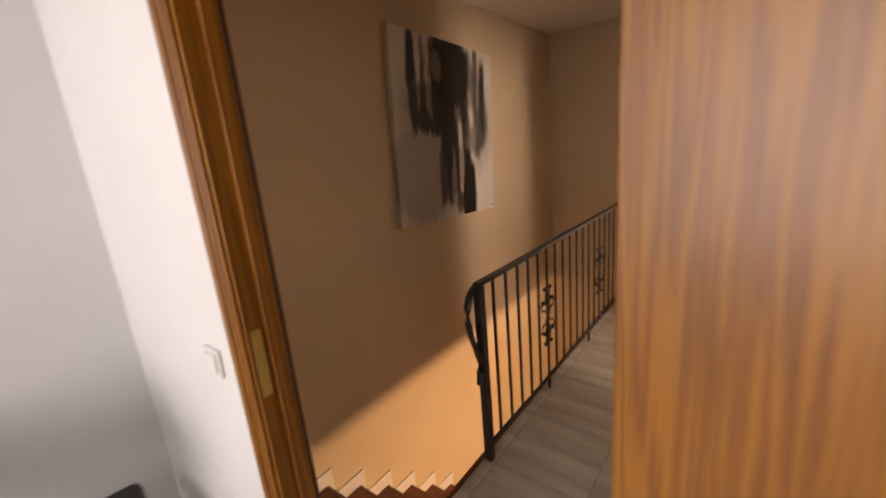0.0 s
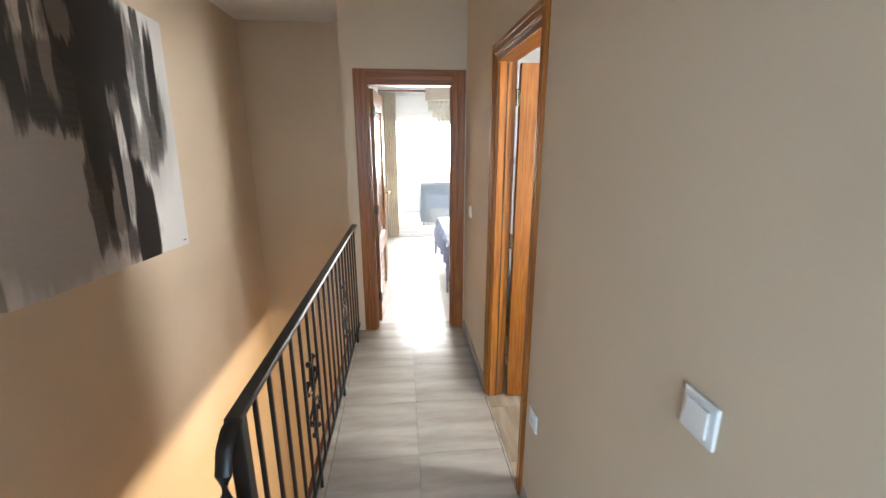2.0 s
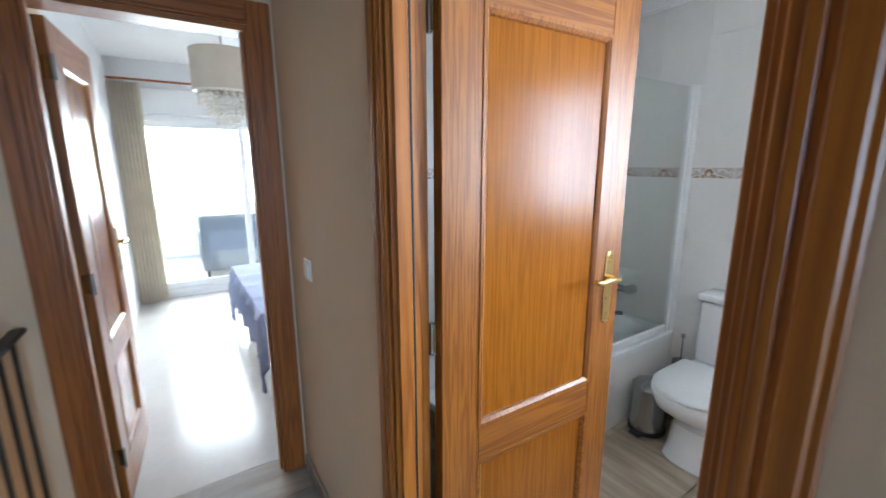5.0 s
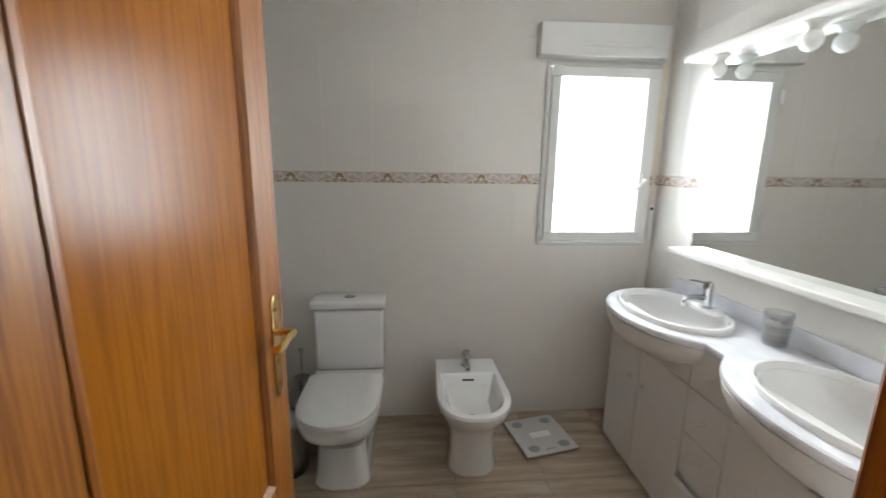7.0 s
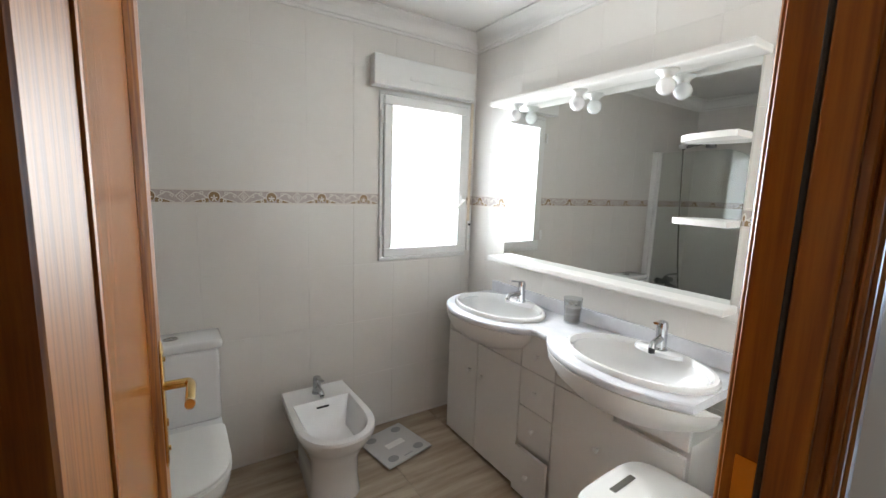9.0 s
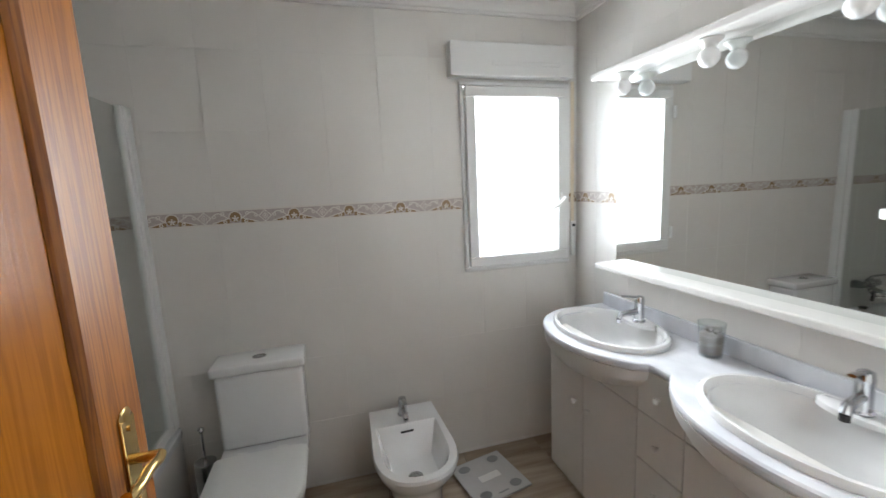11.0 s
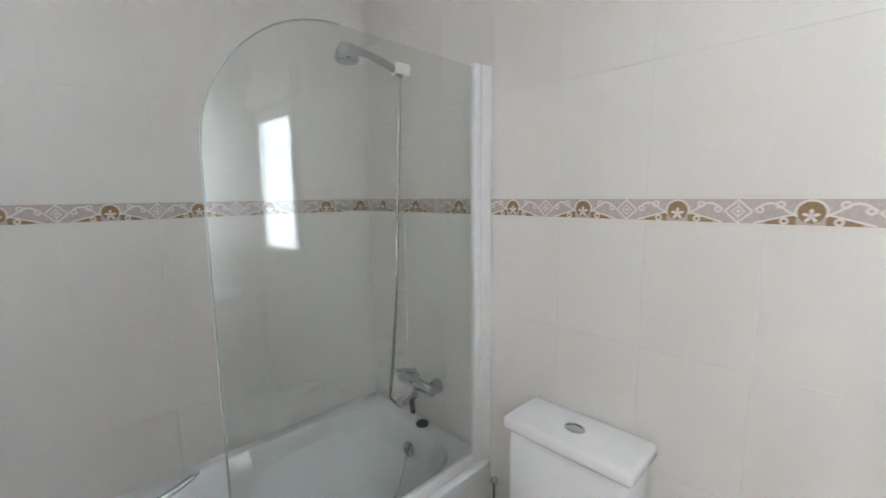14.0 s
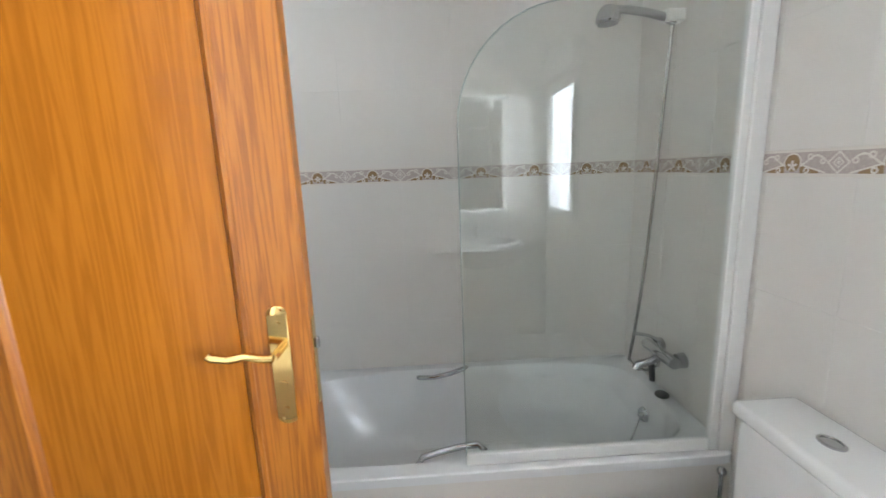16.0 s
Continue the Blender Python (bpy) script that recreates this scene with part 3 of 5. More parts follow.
# ---- railing ----
def railing():
    rl = thing("railing", "black wrought iron railing with scroll ornaments beside the stairwell", "railing")
    x, y0, y1, zt = XE + 0.03, -2.40, -0.03, 0.945
    part("newel_post", box(bmesh.new(), x - 0.02, y0 - 0.02, 0.0, x + 0.02, y0 + 0.02, zt - 0.01, 0.003), IRON, rl, "square iron post")
    bm = box(bmesh.new(), x - 0.022, y0 - 0.02, zt - 0.012, x + 0.022, y1, zt + 0.006, 0.005)
    part("handrail", bm, IRON, rl, "flat iron handrail")
    pts = [(x, y0, zt - 0.003), (x, y0 - 0.04, zt - 0.008), (x, y0 - 0.075, zt - 0.035), (x, y0 - 0.098, zt - 0.09), (x, y0 - 0.10, zt - 0.16), (x, y0 - 0.085, zt - 0.23), (x, y0 - 0.055, zt - 0.30), (x, y0 - 0.036, zt - 0.36), (x, y0 - 0.032, zt - 0.43), (x, y0 - 0.04, zt - 0.50)]
    part("curl", tube(bmesh.new(), pts, 0.020, 8, 0.35), IRON, rl, "curled rail end", True)
    part("bottom_bar", box(bmesh.new(), x - 0.008, y0 + 0.02, 0.075, x + 0.008, y1, 0.087), IRON, rl)
    n = 19
    ys = [y0 + (y1 - y0) * (i + 1) / (n + 0.6) for i in range(n)]
    for i, y in enumerate(ys):
        part("baluster", box(bmesh.new(), x - 0.006, y - 0.006, 0.087, x + 0.006, y + 0.006, zt - 0.012), IRON, rl)
        if i % 6 == 5:
            part("foot", rod(bmesh.new(), (x, y, 0.0), (x, y, 0.075), 0.009, n=8), IRON, rl)
    for c in (ys[5], ys[13]):
        bm = bmesh.new()
        zc = 0.50
        for sy in (-1, 1):
            for sz in (-1, 1):
                tube(bm, [(x, c + sy * 0.006, zc), (x, c + sy * 0.03, zc + sz * 0.04), (x, c + sy * 0.075, zc + sz * 0.05), (x, c + sy * 0.088, zc + sz * 0.085), (x, c + sy * 0.065, zc + sz * 0.10)], 0.006, 6)
                ball(bm, (x, c + sy * 0.062, zc + sz * 0.10), 0.014, n=8)
                tube(bm, [(x, c + sy * 0.004, zc + sz * 0.03), (x, c + sy * 0.03, zc + sz * 0.10), (x, c + sy * 0.02, zc + sz * 0.155), (x, c + sy * 0.035, zc + sz * 0.175)], 0.006, 6)
                ball(bm, (x, c + sy * 0.036, zc + sz * 0.178), 0.014, n=8)
        part("scroll_ornament", bm, IRON, rl, "forged scroll ornament", True)
    rl.matrix_basis = Matrix.Translation((x, y0, 0)) @ Matrix.Rotation(radians(-1.0), 4, "Z") @ Matrix.Translation((-x, -y0, 0))


railing()


# ---- picture ----
def painting():
    m = bpy.data.materials.new("grey_animal_painting")
    m.use_nodes = True
    t = m.node_tree
    b = t.nodes["Principled BSDF"]
    tc = t.nodes.new("ShaderNodeTexCoord")
    nz = t.nodes.new("ShaderNodeTexNoise")
    nz.inputs["Scale"].default_value, nz.inputs["Detail"].default_value = 5.0, 6
    mp = t.nodes.new("ShaderNodeMapping")
    mp.inputs["Scale"].default_value = (1, 5.5, 0.6)
    t.links.new(tc.outputs["Object"], mp.inputs["Vector"])
    t.links.new(mp.outputs["Vector"], nz.inputs["Vector"])
    wob = t.nodes.new("ShaderNodeVectorMath")
    wob.operation = "MULTIPLY_ADD"
    wob.inputs[1].default_value = (0, 0.14, 0.20)
    t.links.new(nz.outputs["Color"], wob.inputs[0])
    t.links.new(tc.outputs["Object"], wob.inputs[2])
    total = None

    def blob(cy, cz, ry, rz, k, soft=0.26):
        nonlocal total
        mpp = t.nodes.new("ShaderNodeMapping")
        mpp.vector_type = "TEXTURE"
        mpp.inputs["Location"].default_value = (0, cy + 0.07, cz + 0.10)
        mpp.inputs["Scale"].default_value = (1, ry * 1.3, rz * 1.25)
        t.links.new(wob.outputs["Vector"], mpp.inputs["Vector"])
        fl = t.nodes.new("ShaderNodeVectorMath")
        fl.operation, fl.inputs[1].default_value = "MULTIPLY", (0, 1, 1)
        t.links.new(mpp.outputs["Vector"], fl.inputs[0])
        ln = t.nodes.new("ShaderNodeVectorMath")
        ln.operation = "LENGTH"
        t.links.new(fl.outputs["Vector"], ln.inputs[0])
        mr = t.nodes.new("ShaderNodeMapRange")
        mr.interpolation_type = "SMOOTHSTEP"
        mr.inputs["From Min"].default_value, mr.inputs["From Max"].default_value = 1 - soft, 1 + soft * 0.4
        mr.inputs["To Min"].default_value, mr.inputs["To Max"].default_value = k, 0
        t.links.new(ln.outputs["Value"], mr.inputs["Value"])
        if total is None:
            total = mr.outputs["Result"]
        else:
            mxx = t.nodes.new("ShaderNodeMath")
            mxx.operation = "MAXIMUM" if k > 0 else "ADD"
            t.links.new(total, mxx.inputs[0])
            t.links.new(mr.outputs["Result"], mxx.inputs[1])
            total = mxx.outputs["Value"]

    # head, brow, trunk, chest, the ears' dark edges; then the pale tusks, ears and eye ridges
    for row in ((-0.35, -0.30, 0.30, 0.32, 0.20), (0.0, 0.1, 0.5, 0.45, 0.14), (0.03, 0.42, 0.24, 0.24, 0.88), (0.04, 0.14, 0.16, 0.42, 0.80), (0.03, -0.18, 0.11, 0.30, 0.78), (0.06, -0.33, 0.16, 0.24, 0.62), (0.22, -0.42, 0.09, 0.28, 0.95),
                (-0.24, 0.16, 0.20, 0.16, 0.72), (0.34, 0.16, 0.16, 0.30, 0.62), (-0.42, 0.30, 0.05, 0.30, 0.75), (0.45, 0.28, 0.04, 0.26, 0.8), (-0.30, 0.38, 0.025, 0.22, 0.6), (-0.18, 0.36, 0.025, 0.2, 0.6), (0.36, 0.42, 0.025, 0.22, 0.6), (-0.12, -0.28, 0.03, 0.25, 0.6),
                (0.12, -0.20, 0.022, 0.24, -0.55), (-0.15, 0.46, 0.05, 0.09, -0.45), (0.02, -0.40, 0.02, 0.22, -0.4), (0.1, 0.06, 0.02, 0.14, -0.4), (0.28, 0.3, 0.02, 0.22, -0.35), (0.30, -0.02, 0.05, 0.2, -0.3), (-0.36, 0.34, 0.022, 0.2, -0.4), (-0.24, 0.32, 0.022, 0.2, -0.4), (0.40, 0.34, 0.018, 0.2, -0.35)):
        blob(*row)
    wv = t.nodes.new("ShaderNodeTexWave")
    wv.bands_direction = "Z"
    wv.inputs["Scale"].default_value, wv.inputs["Distortion"].default_value = 9.0, 7.0
    t.links.new(tc.outputs["Object"], wv.inputs["Vector"])
    ml = t.nodes.new("ShaderNodeMath")
    ml.operation, ml.inputs[1].default_value = "MULTIPLY_ADD", -0.05
    ml.inputs[2].default_value = 1.08
    t.links.new(wv.outputs["Fac"], ml.inputs[0])
    mm = t.nodes.new("ShaderNodeMath")
    mm.operation = "MULTIPLY"
    t.links.new(total, mm.inputs[0])
    t.links.new(ml.outputs["Value"], mm.inputs[1])
    r = t.nodes.new("ShaderNodeValToRGB")
    r.color_ramp.elements[0].color, r.color_ramp.elements[1].color = (0.64, 0.61, 0.58, 1), (0.012, 0.011, 0.011, 1)
    e = r.color_ramp.elements.new(0.38)
    e.color = (0.20, 0.18, 0.165, 1)
    e = r.color_ramp.elements.new(0.78)
    e.color = (0.028, 0.026, 0.025, 1)
    t.links.new(mm.outputs["Value"], r.inputs["Fac"])
    t.links.new(r.outputs["Color"], b.inputs["Base Color"])
    b.inputs["Roughness"].default_value = 0.5
    p = thing("painting", "unframed grey canvas painting of an animal with tusks", "painting", pose(XL + 0.022, -1.225, 1.645, -3.0, 0, 0))
    part("canvas", box(bmesh.new(), -0.018, -0.62, -0.645, 0.018, 0.62, 0.645, 0.003), m, p)
    part("signature", box(bmesh.new(), 0.0185, 0.555, -0.612, 0.0192, 0.585, -0.606), BLACK, p, "small dark signature bar")


painting()


def wall_plate(name, label, category, m, rocker=True):
    s = thing(name, label, category, m)
    part("frame", box(bmesh.new(), -0.009, -0.042, -0.042, -0.0005, 0.042, 0.042, 0.004, 2), PLASTIC, s)
    if rocker:
        part("rocker", box(bmesh.new(), -0.014, -0.028, -0.028, -0.0092, 0.028, 0.028, 0.002), PLASTIC, s)
    else:
        part("socket_well", rod(bmesh.new(), (-0.0092, 0, 0), (-0.012, 0, 0), 0.022, 0.019, 18), PLASTIC, s)
        for y in (-0.009, 0.009):
            part("pin_hole", rod(bmesh.new(), (-0.012, y, 0), (-0.0128, y, 0), 0.003, n=8), BLACK, s)
    return s


wall_plate("light_switch", "white square light switch on the cream wall", "light switch", pose(-0.001, -2.755, 1.14))
wall_plate("wall_socket", "white square wall socket near the floor", "wall socket", pose(-0.001, -1.93, 0.50), False)
wall_plate("light_switch", "small white light switch by the bedroom door", "light switch", pose(-0.001, -0.29, 1.08))
wall_plate("light_switch", "white light switch on the white wall", "light switch", pose(-1.12, RS - 0.001, 1.05, 0, 0, 90))


# ---- bathroom: sanitary ware ----
def toilet():
    w = thing("toilet", "white close-coupled toilet with closed lid", "toilet", pose(0, -1.07, 0))
    bm = bmesh.new()
    rows = [(0.0, 0.12, 1.62, 0.13), (0.012, 0.125, 1.62, 0.135), (0.08, 0.115, 1.63, 0.12), (0.20, 0.11, 1.64, 0.115), (0.27, 0.15, 1.62, 0.14), (0.33, 0.20, 1.60, 0.175), (0.385, 0.225, 1.60, 0.185), (0.40, 0.222, 1.60, 0.182)]
    loft(bm, [dshape(cx, 0, z, 2.02 - cx, fr - 0.02 + (0 if z > 0.3 else -0.02), hf) for z, fr, cx, hf in rows])
    part("bowl", bm, PORC, w, "white ceramic bowl and pedestal", True)
    bm = bmesh.new()
    loft(bm, [dshape(1.60, 0, z, 0.22, fr, hf) for z, fr, hf in ((0.404, 0.205, 0.18), (0.408, 0.215, 0.188), (0.420, 0.215, 0.188), (0.424, 0.207, 0.182))])
    part("seat", bm, PLASTIC, w, "white plastic seat", True)
    bm = bmesh.new()
    loft(bm, [dshape(1.60, 0, z, 0.21, fr, hf) for z, fr, hf in ((0.427, 0.205, 0.180), (0.431, 0.213, 0.186), (0.440, 0.212, 0.185), (0.449, 0.20, 0.172), (0.453, 0.14, 0.12))])
    part("lid", bm, PLASTIC, w, "white plastic lid, closed", True)
    for y in (-0.08, 0.08):
        part("lid_hinge", rod(bmesh.new(), (1.835, y - 0.02, 0.43), (1.835, y + 0.02, 0.43), 0.014), PLASTIC, w)
    bm = box(bmesh.new(), 1.935, -0.185, 0.40, 2.112, 0.185, 0.750, 0.022, 3)
    part("cistern", bm, PORC, w, "white ceramic cistern", True)
    bm = box(bmesh.new(), 1.925, -0.20, 0.752, 2.114, 0.20, 0.797, 0.014, 3)
    lid = part("cistern_lid", bm, PORC, w, "white ceramic cistern lid", True)
    bm = lathe(bmesh.new(), (2.015, 0, 0.796), [(0.031, 0), (0.031, 0.004), (0.024, 0.006), (0.023, 0.003)], 20, 0.8, 1)
    part("flush_button", bm, CHROME, lid, "chrome flush button", True)


toilet()


def mixer(name, label, m, spout=0.11, height=0.075, knob=CHROME):
    """A single-lever tap; the spout points along local -x."""
    f = thing(name, label, "tap", m)
    bm = lathe(bmesh.new(), (0, 0, 0), [(0.027, 0), (0.027, 0.006), (0.022, 0.012), (0.021, height), (0.022, height + 0.012), (0.018, height + 0.03), (0.006, height + 0.036)], 20)
    part("body", bm, CHROME, f, "", True)
    part("spout", tube(bmesh.new(), [(-0.005, 0, height * 0.55), (-0.05, 0, height * 0.62), (-spout + 0.01, 0, height * 0.60), (-spout, 0, height * 0.40)], 0.013, 12), CHROME, f, "", True)
    part("aerator", rod(bmesh.new(), (-spout, 0, height * 0.40), (-spout, 0, height * 0.22), 0.012), knob, f, "", True)
    part("lever", tube(bmesh.new(), [(0.012, 0, height + 0.018), (-0.03, 0, height + 0.034), (-0.085, 0, height + 0.045), (-0.10, 0, height + 0.046)], 0.010, 10, 0.5), CHROME, f, "", True)
    return f


def bidet():
    w = thing("bidet", "white ceramic bidet fixed before the tiled wall", "bidet", pose(0, -1.71, 0))
    outer = [(0.0, 0.10, 0.12), (0.012, 0.105, 0.125), (0.10, 0.10, 0.11), (0.22, 0.11, 0.115), (0.30, 0.17, 0.15), (0.355, 0.215, 0.178), (0.385, 0.225, 0.185), (0.398, 0.22, 0.18)]
    rings = [dshape(1.69, 0, z, 0.36 if z > 0.25 else 0.30, fr, hf, back_half=0.165 if z > 0.25 else 0.1) for z, fr, hf in outer]
    inner = [(0.398, 0.188, 0.148, 0.20), (0.385, 0.178, 0.138, 0.19), (0.33, 0.165, 0.125, 0.17), (0.27, 0.13, 0.10, 0.12), (0.245, 0.05, 0.04, 0.05)]
    rings += [dshape(1.69, 0, z, bk, fr, hf) for z, fr, hf, bk in inner]
    part("bowl", loft(bmesh.new(), rings), PORC, w, "white ceramic bowl with open basin", True)
    part("drain", lathe(bmesh.new(), (1.70, 0, 0.2455), [(0.034, 0), (0.034, 0.004), (0.026, 0.005), (0.024, 0.002), (0.004, 0.004)], 18), STEEL, w, "steel drain", True)
    part("overflow_slot", box(bmesh.new(), 1.865, -0.032, 0.362, 1.872, 0.032, 0.372, 0.002), BLACK, w)


bidet()
mixer("bidet_tap", "small chrome lever tap on the bidet", pose(1.975, -1.71, 0.398), 0.09, 0.06)


def bath():
    b = thing("bathtub", "white enamel bathtub with chrome grips along the tiled wall", "bathtub")
    x0, x1, y0, y1, zr = 0.42, 2.116, -0.69, 0.096, 0.47

    def ring(xa, xb, ya, yb, z, p, n=32):
        cx, cy, a, c = (xa + xb) / 2, (ya + yb) / 2, (xb - xa) / 2, (yb - ya) / 2
        out = []
        for k in range(n):
            th = math.tau * (k + 0.5) / n
            u, v = math.cos(th), math.sin(th)
            out.append((cx + a * math.copysign(abs(u) ** (2 / p), u), cy + c * math.copysign(abs(v) ** (2 / p), v), z))
        return out
    rings = [ring(x0, x1, y0, y1, zr - 0.035, 40), ring(x0, x1, y0, y1, zr - 0.004, 40), ring(x0 + 0.004, x1 - 0.004, y0 + 0.004, y1 - 0.004, zr, 40),
             ring(x0 + 0.06, x1 - 0.05, y0 + 0.06, y1 - 0.05, zr, 6), ring(x0 + 0.07, x1 - 0.06, y0 + 0.068, y1 - 0.058, zr - 0.008, 5),
             ring(x0 + 0.12, x1 - 0.09, y0 + 0.09, y1 - 0.08, zr - 0.12, 4.2), ring(x0 + 0.22, x1 - 0.13, y0 + 0.115, y1 - 0.105, zr - 0.30, 3.6), ring(x0 + 0.34, x1 - 0.20, y0 + 0.17, y1 - 0.16, zr - 0.365, 3.2), ring(x0 + 0.7, x1 - 0.6, y0 + 0.33, y1 - 0.32, zr - 0.375, 2.5)]
    part("tub", loft(bmesh.new(), rings, (False, True)), ACRYL, b, "white enamel tub", True)
    # shaped rear flank with a raised shoulder
    for y, s in ((y1 - 0.075, -1), (y0 + 0.085, 1)):
        xc = 1.15
        bm = tube(bmesh.new(), [(xc - 0.12, y, zr - 0.03), (xc - 0.10, y + s * 0.028, zr - 0.018), (xc - 0.04, y + s * 0.042, zr - 0.012), (xc + 0.04, y + s * 0.042, zr + 0.004), (xc + 0.10, y + s * 0.028, zr + 0.018), (xc + 0.12, y, zr + 0.012)], 0.012, 10)
        part("grip", bm, CHROME, b, "curved chrome grip", True)
    part("waste", lathe(bmesh.new(), (1.75, -0.30, zr - 0.374), [(0.036, 0), (0.034, 0.005), (0.008, 0.007)], 18), CHROME, b, "chrome waste plug", True)
    bm = rod(bmesh.new(), (2.014, -0.30, 0.375), (2.000, -0.30, 0.375), 0.034, 0.030, 18)
    part("overflow", bm, CHROME, b, "chrome overflow knob", True)
    part("plug", lathe(bmesh.new(), (2.075, -0.32, zr + 0.0005), [(0.026, 0), (0.03, 0.008), (0.022, 0.016), (0.006, 0.018)], 16), BLACK, b, "black rubber plug on the rim", True)
    part("overflow_cap", rod(bmesh.new(), (2.000, -0.30, 0.375), (1.988, -0.30, 0.375), 0.012, 0.008, 10), STEEL, b)
    tube(bm := bmesh.new(), [(1.995, -0.30, 0.355), (1.97, -0.302, 0.28), (1.94, -0.30, 0.20), (1.86, -0.30, 0.115), (1.78, -0.30, 0.105)], 0.003, 6)
    part("plug_chain", bm, STEEL, b, "thin plug chain", True)
    # tiled front of the bath
    setting("bath_front_panel", boxes((0.42, -0.675, 0.0, 2.116, -0.655, zr - 0.036)), TILE, "white tiled front of the bathtub", "bath panel")


bath()


def bath_screen():
    s = thing("bath_screen", "clear glass bath screen with a rounded corner and white post", "bath screen")
    y, xp, xl, z0, zt = -0.655, 2.04, 1.20, 0.505, 1.905
    r = 0.33
    prof = [(xp, z0), (xp, zt)] + [(xl + r - r * math.sin(a), zt - r + r * math.cos(a)) for a in [k * math.pi / 2 / 12 for k in range(13)]] + [(xl, z0)]
    bm = bmesh.new()
    f0 = [bm.verts.new((x, y - 0.0025, z)) for x, z in prof]
    f1 = [bm.verts.new((x, y + 0.0025, z)) for x, z in prof]
    bm.faces.new(f0), bm.faces.new(f1[::-1])
    for k in range(len(prof)):
        j = (k + 1) % len(prof)
        bm.faces.new((f0[k], f0[j], f1[j], f1[k]))
    pane = part("glass_pane", bm, GLASS, s, "clear glass pane")
    pane.visible_shadow = False
    bm = bmesh.new()
    rim = prof[2:]
    for k in range(len(rim) - 1):
        (xa, za), (xb, zb_) = rim[k], rim[k + 1]
        rod(bm, (xa, y, za), (xb, y, zb_), 0.0022, n=6)
    part("glass_edge", bm, EDGEGLASS, s, "pale green polished glass edge")
    part("post", boxes((xp - 0.006, y - 0.014, 0.472, xp + 0.022, y + 0.014, zt + 0.012), (xp + 0.024, y - 0.018, 0.472, 2.116, y + 0.018, zt + 0.012), bevel=0.003), ALU, s, "white aluminium post")
    part("bottom_profile", box(bmesh.new(), xl, y - 0.010, 0.474, xp - 0.008, y + 0.010, z0 + 0.012, 0.003), ALU, s, "white sealing profile")


bath_screen()


def shower():
    m = thing("bath_mixer", "chrome wall mixer with lever above the bathtub", "tap", pose(BX1 - 0.002, -0.30, 0.66) @ Matrix.Scale(1.04, 4))
    for y in (-0.075, 0.075):
        part("rosette", rod(bmesh.new(), (0, y, 0), (-0.03, y, 0), 0.032, 0.026, 18), CHROME, m, "", True)
    part("body", tube(bmesh.new(), [(-0.05, -0.10, 0), (-0.05, -0.05, 0), (-0.05, 0.05, 0), (-0.05, 0.10, 0)], 0.024, 14), CHROME, m, "", True)
    part("lever", tube(bmesh.new(), [(-0.05, 0, 0.02), (-0.055, 0, 0.055), (-0.10, 0.01, 0.075), (-0.155, 0.015, 0.085)], 0.012, 10, 0.6), CHROME, m, "", True)
    part("spout", tube(bmesh.new(), [(-0.05, 0, -0.01), (-0.09, 0, -0.035), (-0.14, 0, -0.045), (-0.15, 0, -0.065)], 0.016, 12), CHROME, m, "", True)
    part("diverter", rod(bmesh.new(), (-0.085, 0.0, -0.03), (-0.075, 0.0, -0.12), 0.013, 0.011, 12), BLACK, m, "black hanging grip", True)
    part("inlet", rod(bmesh.new(), (-0.03, -0.075, 0), (-0.05, -0.075, 0), 0.018), CHROME, m)
    h = thing("shower_set", "chrome hand shower in a white holder with metal hose", "shower", pose(BX1 - 0.002, -0.215, 2.0))
    part("holder", box(bmesh.new(), -0.075, -0.022, -0.022, 0, 0.022, 0.022, 0.006, 2), PLASTIC, h, "white plastic wall holder")
    part("handset", tube(bmesh.new(), [(-0.03, 0, -0.022), (-0.07, 0, -0.004), (-0.14, -0.004, 0.012), (-0.22, -0.010, 0.022), (-0.285, -0.014, 0.022)], 0.0155, 12), CHROME, h, "chrome handset", True)
    head = part("shower_head", lathe(bmesh.new(), (-0.300, -0.015, -0.026), [(0.040, 0), (0.046, 0.006), (0.044, 0.022), (0.036, 0.044), (0.024, 0.060), (0.008, 0.064)], 22), CHROME, h, "round chrome spray head", True)
    part("spray_face", rod(bmesh.new(), (-0.300, -0.015, -0.030), (-0.300, -0.015, -0.0265), 0.036, n=20), GREYPAD, head)
    pts = [(-0.04, 0, -0.035)]
    for k in range(1, 15):
        u = k / 14
        pts.append((-0.04 - 0.10 * u + 0.02 * math.sin(u * 3), 0.01 * math.sin(u * 5), -0.035 - 1.31 * u))
    pts += [(-0.145, -0.01, -1.40), (-0.125, -0.03, -1.43), (-0.09, -0.06, -1.43), (-0.06, -0.085, -1.40), (-0.052, -0.085, -1.36)]
    part("hose", tube(bmesh.new(), pts, 0.0075, 8), STEEL, h, "flexible metal hose", True)


shower()


def pedal_bin():
    b = thing("pedal_bin", "small brushed steel pedal bin with black base", "bin", pose(1.71, -0.785, 0))
    part("base_ring", lathe(bmesh.new(), (0, 0, 0), [(0.098, 0), (0.098, 0.022), (0.094, 0.026)], 28), BLACK, b, "black plastic base", True)
    part("body", lathe(bmesh.new(), (0, 0, 0), [(0.092, 0.026), (0.092, 0.25), (0.095, 0.255)], 28), STEEL, b, "brushed steel body", True)
    part("lid", lathe(bmesh.new(), (0, 0, 0.256), [(0.097, 0), (0.097, 0.012), (0.08, 0.03), (0.03, 0.04)], 28), STEEL, b, "domed steel lid", True)
    part("pedal", box(bmesh.new(), -0.13, -0.03, 0.004, -0.09, 0.03, 0.016, 0.004), BLACK, b, "black pedal")


pedal_bin()


